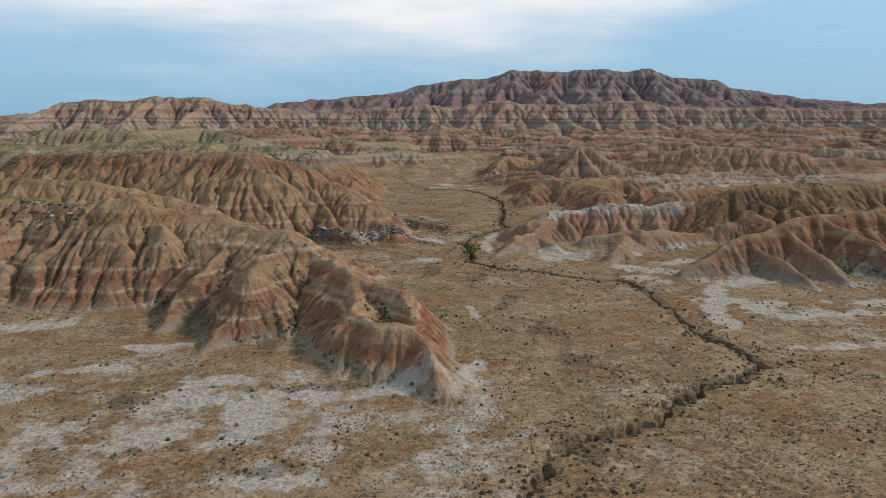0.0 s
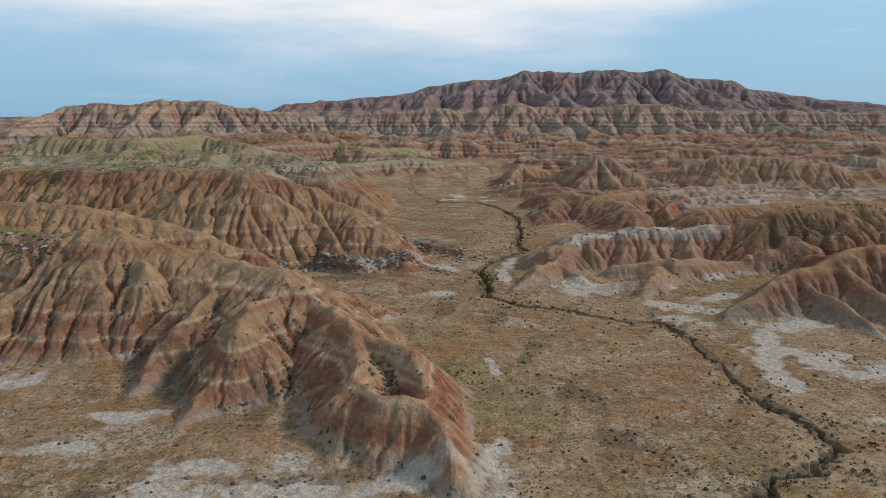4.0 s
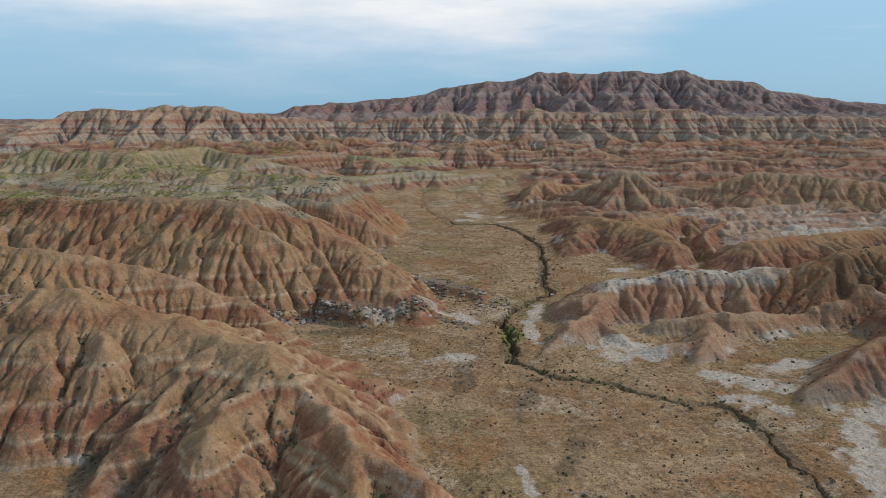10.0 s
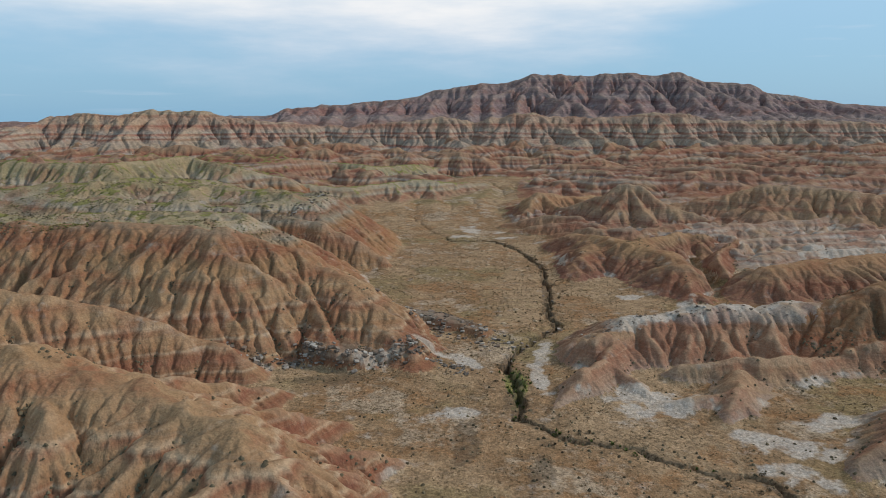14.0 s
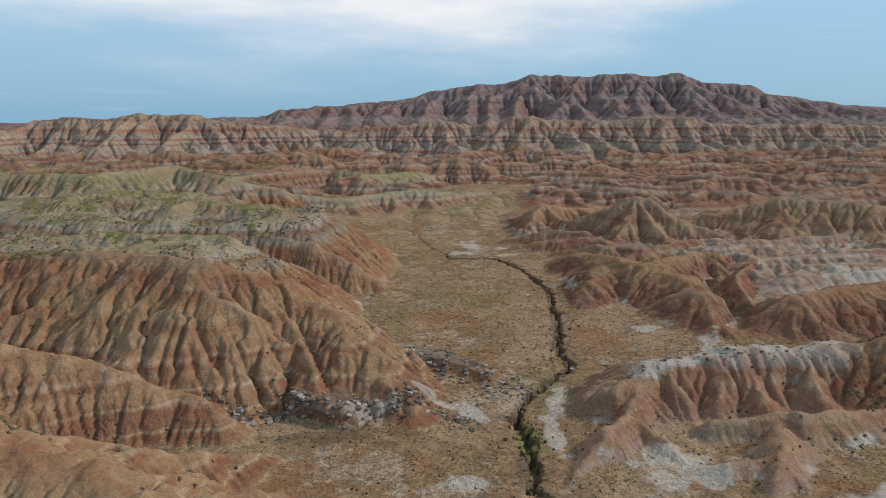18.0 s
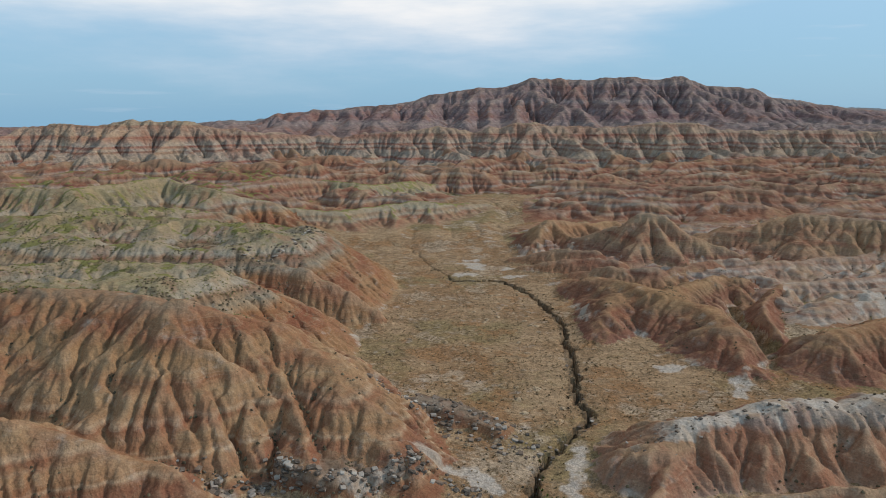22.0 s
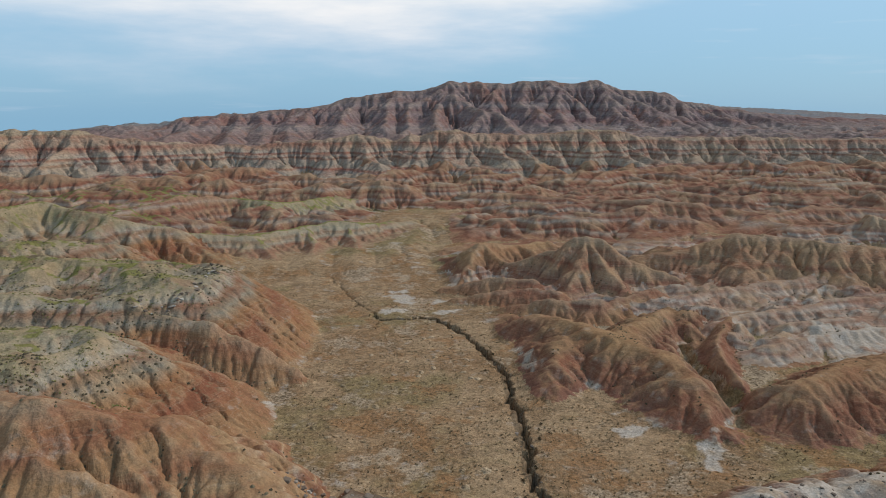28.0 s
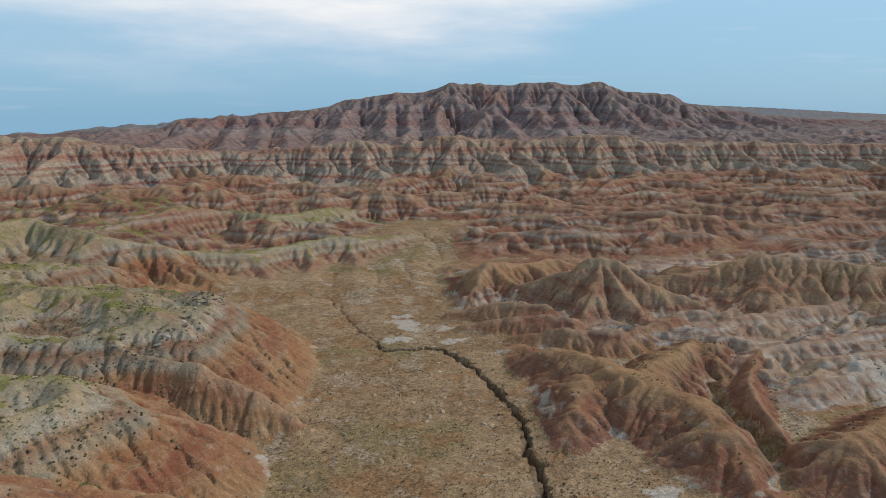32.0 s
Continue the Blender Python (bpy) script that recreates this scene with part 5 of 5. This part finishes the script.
outcrop("grey and white broken rock slabs along a ledge", 260, [(-27, 168), (-25, 166.5), (-18, 165), (-9, 167), (-5, 170.5)], 1.1, (0.2, 1.0), 1, 0.6)
outcrop("dark rock blocks on a slope above the flat", 290, [(-13, 194), (-9, 192), (-4, 190), (3, 187), (9, 182), (12, 178)], 2.6, (0.2, 0.95), 2)
outcrop("grey rock slabs on a grassy hill crest", 110, [(-90, 134), (-78, 131), (-68, 129)], 2.2, (0.25, 1.0), 3, 0.4)
outcrop("blue-grey stones on the cap of a ridge", 140, [(30, 172), (36, 174.5), (54, 178), (72, 180)], 1.4, (0.15, 0.6), 4)
outcrop("dark stones in the bed of the brook", 60, [(12, 167), (15, 175), (20.5, 183.5), (26, 191), (25, 203), (27, 220)], 0.9, (0.2, 0.7), 5)
outcrop("dark rock slabs at the foot of a red hill", 70, [(-40, 164), (-32, 165), (-26, 167)], 1.3, (0.25, 1.0), 6, 0.55)
outcrop("pale slabs below the wash", 60, [(-5, 170), (2, 166), (5, 162)], 1.2, (0.25, 0.9), 7)
outcrop("grey blocks along the rim of the green tableland", 110, [(-62, 262), (-52, 258), (-45, 268), (-43, 282), (-46, 296)], 1.2, (0.25, 1.0), 8)


def scatter(name, label, category, material, template, xs, ys, sizes, seed, sink=0.05):
    """Many small plants in one mesh."""
    rng = np.random.default_rng(seed)
    tv, tf = template
    n = len(xs)
    zs = height(xs, ys)[0]
    turn = rng.uniform(0, 2 * math.pi, n)
    c, s = np.cos(turn), np.sin(turn)
    jit = rng.uniform(0.75, 1.25, (n, len(tv), 3))
    v = tv[None] * jit
    wide = sizes[:, None] * rng.uniform(0.8, 1.25, (n, 1))
    out = np.empty((n, len(tv), 3))
    out[:, :, 0] = xs[:, None] + wide * (v[:, :, 0] * c[:, None] - v[:, :, 1] * s[:, None])
    out[:, :, 1] = ys[:, None] + wide * (v[:, :, 0] * s[:, None] + v[:, :, 1] * c[:, None])
    out[:, :, 2] = zs[:, None] - sink * sizes[:, None] + sizes[:, None] * v[:, :, 2]
    faces = (tf[None] + (np.arange(n) * len(tv))[:, None, None]).reshape(-1, 3)
    me = sheet_mesh(name, out.reshape(-1, 3), faces, None, {})
    me.shade_flat()
    me.materials.append(material)
    return tagged(new(name, me), label, category, kind="stuff")


def clump(blades, seed, spread=0.5, tall=0.7):
    """Leaning triangular leaves out of one root."""
    rng = random.Random(seed)
    v, f = [], []
    for k in range(blades):
        a = 2 * math.pi * (k + rng.random() * 0.7) / blades
        r, h, w = spread * rng.uniform(0.5, 1.0), tall * rng.uniform(0.5, 1.0), rng.uniform(0.2, 0.36)
        b = len(v)
        v += [(-math.sin(a) * w, math.cos(a) * w, 0.0), (math.sin(a) * w, -math.cos(a) * w, 0.0), (math.cos(a) * r, math.sin(a) * r, h)]
        f.append((b, b + 1, b + 2))
    return np.array(v), np.array(f)


def dome(seed, rings=2, sides=6):
    """A ragged low dome."""
    rng = random.Random(seed)
    v, f = [(0, 0, 0.5)], []
    for r in range(1, rings + 1):
        for k in range(sides):
            a = 2 * math.pi * (k + 0.5 * r) / sides
            q = r / rings * rng.uniform(0.4, 0.6)
            v.append((math.cos(a) * q, math.sin(a) * q, 0.5 * (1 - (r / rings) ** 2.2) * rng.uniform(0.7, 1.2)))
    for k in range(sides):
        f.append((0, 1 + k, 1 + (k + 1) % sides))
    for r in range(rings - 1):
        for k in range(sides):
            a, b = 1 + r * sides + k, 1 + r * sides + (k + 1) % sides
            f += [(a, a + sides, b), (b, a + sides, b + sides)]
    return np.array(v), np.array(f)


_g2 = np.random.default_rng(77)


def spread_over(n, test, ylo=44.0, yhi=330.0):
    """Random places on the fan, about even on the picture's foreground, kept where test says so."""
    y = ylo + (yhi - ylo) * _g2.random(n) ** 1.25
    x = (_g2.random(n) * 2 - 1) * ((y + 25) * 0.74)
    keep = _g2.random(n) < test(x, y)
    return x[keep], y[keep]


def on_flat(x, y):
    h, o, b = height(x, y)
    low = h - b < 0.5
    patch = 0.35 + 0.9 * smooth(fbm(x / 8, y / 8, 3, 191), -0.1, 0.4)
    bare = smooth(blobs(x, y, SALT_SPOTS + SALT_RIGHT + SALT_VALLEY, 111), 0.1, 0.5)
    return low * patch * (1 - 0.93 * bare)


_x, _y = spread_over(128000, on_flat, 12.0)
scatter("grass_tufts", "dry straw-brown grass tufts all over the flat", "grass", M_TUFT, clump(5, 3, 0.6, 0.55), _x, _y, _g2.uniform(0.14, 0.36, len(_x)) * (1 + 0.7 * smooth(_y, 110, 200)), 11)


def sage_spots(x, y):
    h, o, b = height(x, y)
    near = (1 - smooth(way_to(x, y, BROOK), 1.0, 7.0)) * (0.3 - 0.1 * smooth(y, 135, 165))
    dark = blobs(x, y, LITTER_SPOTS, 121)
    few = 0.02 + 0.5 * smooth(fbm(x / 13, y / 13, 4, 201), 0.02, 0.4)
    return np.maximum(np.maximum(near, smooth(dark, 0.1, 0.9) * 0.5), few * 0.4) * (h - b < 2.5)


_x, _y = spread_over(52000, sage_spots)
scatter("sagebrush", "dark grey-green sagebrush clumps along brook and flat", "shrubs", M_SAGE, dome(5), _x, _y, _g2.uniform(0.2, 0.62, len(_x)) * (1 - 0.3 * smooth(_y, 140, 200)), 12)


near_dip = softened(near_h, 4) - near_h


def upland(x, y):
    h, o, b = height(x, y)
    gully = smooth(sample(near_dip, NEAR, x, y), 0.22, 0.6) * smooth(fbm(x / 15, y / 15, 3, 213), -0.15, 0.2) * 0.8
    crest = ((x < -52) & (y < 150) & (h > 12.5)) * 0.8
    brown = (np.hypot((x - 95) / 26, (y - 174) / 16) < 1) * 1.0
    table_land = ((x < -40) & (y > 200) & (h > 15)) * 0.8
    tops = ((x > 36) & (x < 95) & (y > 205) & (h - b > 2)) * 0.8 * smooth(fbm(x / 7, y / 7, 3, 215), 0.0, 0.3)
    table_land = np.maximum(table_land, tops)
    return (h - b > 1.0) * np.maximum(gully, smooth(fbm(x / 13, y / 13, 4, 211), 0.05, 0.4) * np.maximum(np.maximum(crest, brown), np.maximum(table_land, 0.05)))


_x, _y = spread_over(170000, upland, 70, 340)
scatter("hill_scrub", "low dark scrub on the hill tops and slopes", "shrubs", M_SAGE, dome(9), _x, _y, _g2.uniform(0.22, 0.7, len(_x)) * np.where((_x > 30) & (_y > 200), 0.8, 1.0), 13)


def wet(x, y):
    return (1 - smooth(np.hypot((x - 13.4) / 3.2, (y - 160) / 11), 0.4, 1.1)) + 0.5 * (1 - smooth(way_to(x, y, BROOK), 0.4, 1.4)) * (y > 120) * (y < 172)


_y = _g2.uniform(120, 200, 6000)
_x = _g2.uniform(5, 40, 6000)
_k = _g2.random(6000) < wet(_x, _y) * 0.35
scatter("brook_bushes", "green bushes in the damp bed of the brook", "bushes", M_LEAF, clump(9, 8, 0.6, 0.9), _x[_k], _y[_k], _g2.uniform(0.3, 0.75, int(_k.sum())), 14)


def table_top(x, y):
    h, o, b = height(x, y)
    return (h > 17.5) * (x < -38) * (y > 200) * (0.15 + 0.85 * smooth(fbm(x / 12, y / 12, 3, 221), -0.1, 0.3))


_x, _y = spread_over(90000, table_top, 200, 380)
scatter("table_grass", "yellow-green grass tufts on the tableland", "grass", plant_material("table_grass", (0.11, 0.11, 0.035), (0.30, 0.27, 0.10)), clump(4, 21, 0.7, 0.5), _x, _y, _g2.uniform(0.25, 0.7, len(_x)), 15)


def part(name, bm_or_mesh, material, parent, label=""):
    me = bm_or_mesh
    if not isinstance(me, bpy.types.Mesh):
        me = bpy.data.meshes.new(name)
        bm_or_mesh.to_mesh(me)
        bm_or_mesh.free()
    if not me.materials:
        me.materials.append(material)
    ob = new(name, me)
    ob.parent = parent
    return tagged(ob, label)


M_WOOD = plant_material("bush_wood", (0.09, 0.065, 0.045), (0.13, 0.1, 0.07))


def bush(seed, material, label):
    """A bush of woody stems with a ragged crown of leaf clumps."""
    rng = random.Random(seed)
    top = tagged(new("sage_bush"), label, "bush", "bushes along the brook")
    bm = bmesh.new()
    for k in range(6):
        a = rng.uniform(0, 6.28)
        m = pose(0.1 * math.cos(a), 0.1 * math.sin(a), 0.2) @ Matrix.Rotation(a, 4, "Z") @ Matrix.Rotation(0.6, 4, "Y")
        bmesh.ops.create_cone(bm, segments=5, radius1=0.04, radius2=0.015, depth=0.55, matrix=m, cap_ends=True)
    part("stems", bm, M_WOOD, top)
    tv, tf = clump(5, seed, 0.5, 0.7)
    vs, fs = [], []
    for k in range(26):
        a, r = rng.uniform(0, 6.28), 0.5 * rng.random() ** 0.5
        z = 0.18 + 0.42 * (1 - (r / 0.5) ** 2) * rng.uniform(0.6, 1.1)
        s = rng.uniform(0.18, 0.34)
        fs.append(tf + 15 * k)
        vs.append(tv * s + np.array([r * math.cos(a), r * math.sin(a), z]))
    me = sheet_mesh("foliage", np.concatenate(vs), np.concatenate(fs), None, {})
    me.shade_flat()
    part("foliage", me, material, top)
    return top


BUSHES = [bush(1, M_SAGE, "dark grey-green sage bush beside the brook"), bush(2, M_LEAF, "green leafy bush in the bed of the brook"), bush(3, M_SAGE, "dark grey-green sage bush beside the brook")]
_rb = random.Random(41)
_spots = []
for _k in range(64):
    _n = _rb.randrange(5, len(BROOK) - 6)
    _q = _rb.random()
    _kind = 1 if 14 <= _n <= 19 and _rb.random() < 0.7 else _rb.choice((0, 2))
    _off = 1.0 if _kind == 1 else 2.6
    _spots.append((_kind, BROOK[_n][0] + _q * (BROOK[_n + 1][0] - BROOK[_n][0]) + _rb.gauss(0, _off), BROOK[_n][1] + _q * (BROOK[_n + 1][1] - BROOK[_n][1]) + _rb.gauss(0, _off)))
_bz = height(np.array([p[1] for p in _spots]), np.array([p[2] for p in _spots]))[0]
_seen = set()
for (_kind, _bx, _by), _h in zip(_spots, _bz):
    _m = pose(_bx, _by, float(_h) - 0.05, 0, 0, _rb.uniform(0, 360)) @ Matrix.Scale(_rb.uniform(0.5, 0.95), 4)
    if _kind in _seen:
        _o = copy_thing(BUSHES[_kind], Matrix.Identity(4))
    else:
        _o = BUSHES[_kind]
        _seen.add(_kind)
    _o.matrix_basis = _m


def earth_mound(seed):
    rng = np.random.default_rng(seed)
    a = np.linspace(0, 2 * math.pi, 15)[:-1]
    rings = [(0.0, 0.0)] + [(r, h) for r, h in ((0.25, -0.03), (0.5, -0.12), (0.75, -0.22), (1.0, -0.36))]
    v, f = [(0, 0, 0.28)], []
    for r, h in rings[1:]:
        w = r * (1 + 0.15 * rng.standard_normal(14))
        v += [(w[k] * math.cos(a[k]), w[k] * math.sin(a[k]), 0.28 + h + 0.02 * rng.standard_normal()) for k in range(14)]
    for k in range(14):
        f.append((0, 1 + k, 1 + (k + 1) % 14))
    for q in range(3):
        for k in range(14):
            p, n = 1 + q * 14 + k, 1 + q * 14 + (k + 1) % 14
            f += [(p, p + 14, n), (n, p + 14, n + 14)]
    me = sheet_mesh("earth_mound", np.array(v), np.array(f), None, {})
    me.materials.append(M_MOUND)
    return me


M_MOUND = earth("pale_mound", None, sheet=((0.46, 0.34, 0.22), (0.38, 0.26, 0.16)))
MOUNDS = [earth_mound(i) for i in range(4)]
_mx, _my = [], []
for _k in range(46):
    _my.append(_rb.uniform(176, 285))
    _mx.append(_rb.uniform(-14, 22) + 0.02 * (_my[-1] - 200))
_mz = height(np.array(_mx), np.array(_my))
for _bx, _by, _h, _o2, _f2 in zip(_mx, _my, *_mz):
    if _h - _f2 > 0.6 or _h - _f2 < -0.7:
        continue
    _ob = tagged(new("earth_mound", _rb.choice(MOUNDS)), "low pale bare earth mound on the dry flat", "mound", "mounds on the flat")
    _ob.matrix_world = pose(_bx, _by, float(_h), 0, 0, _rb.uniform(0, 360)) @ Matrix.Diagonal((_rb.uniform(0.7, 1.5), _rb.uniform(0.5, 1.0), _rb.uniform(0.7, 1.1), 1))
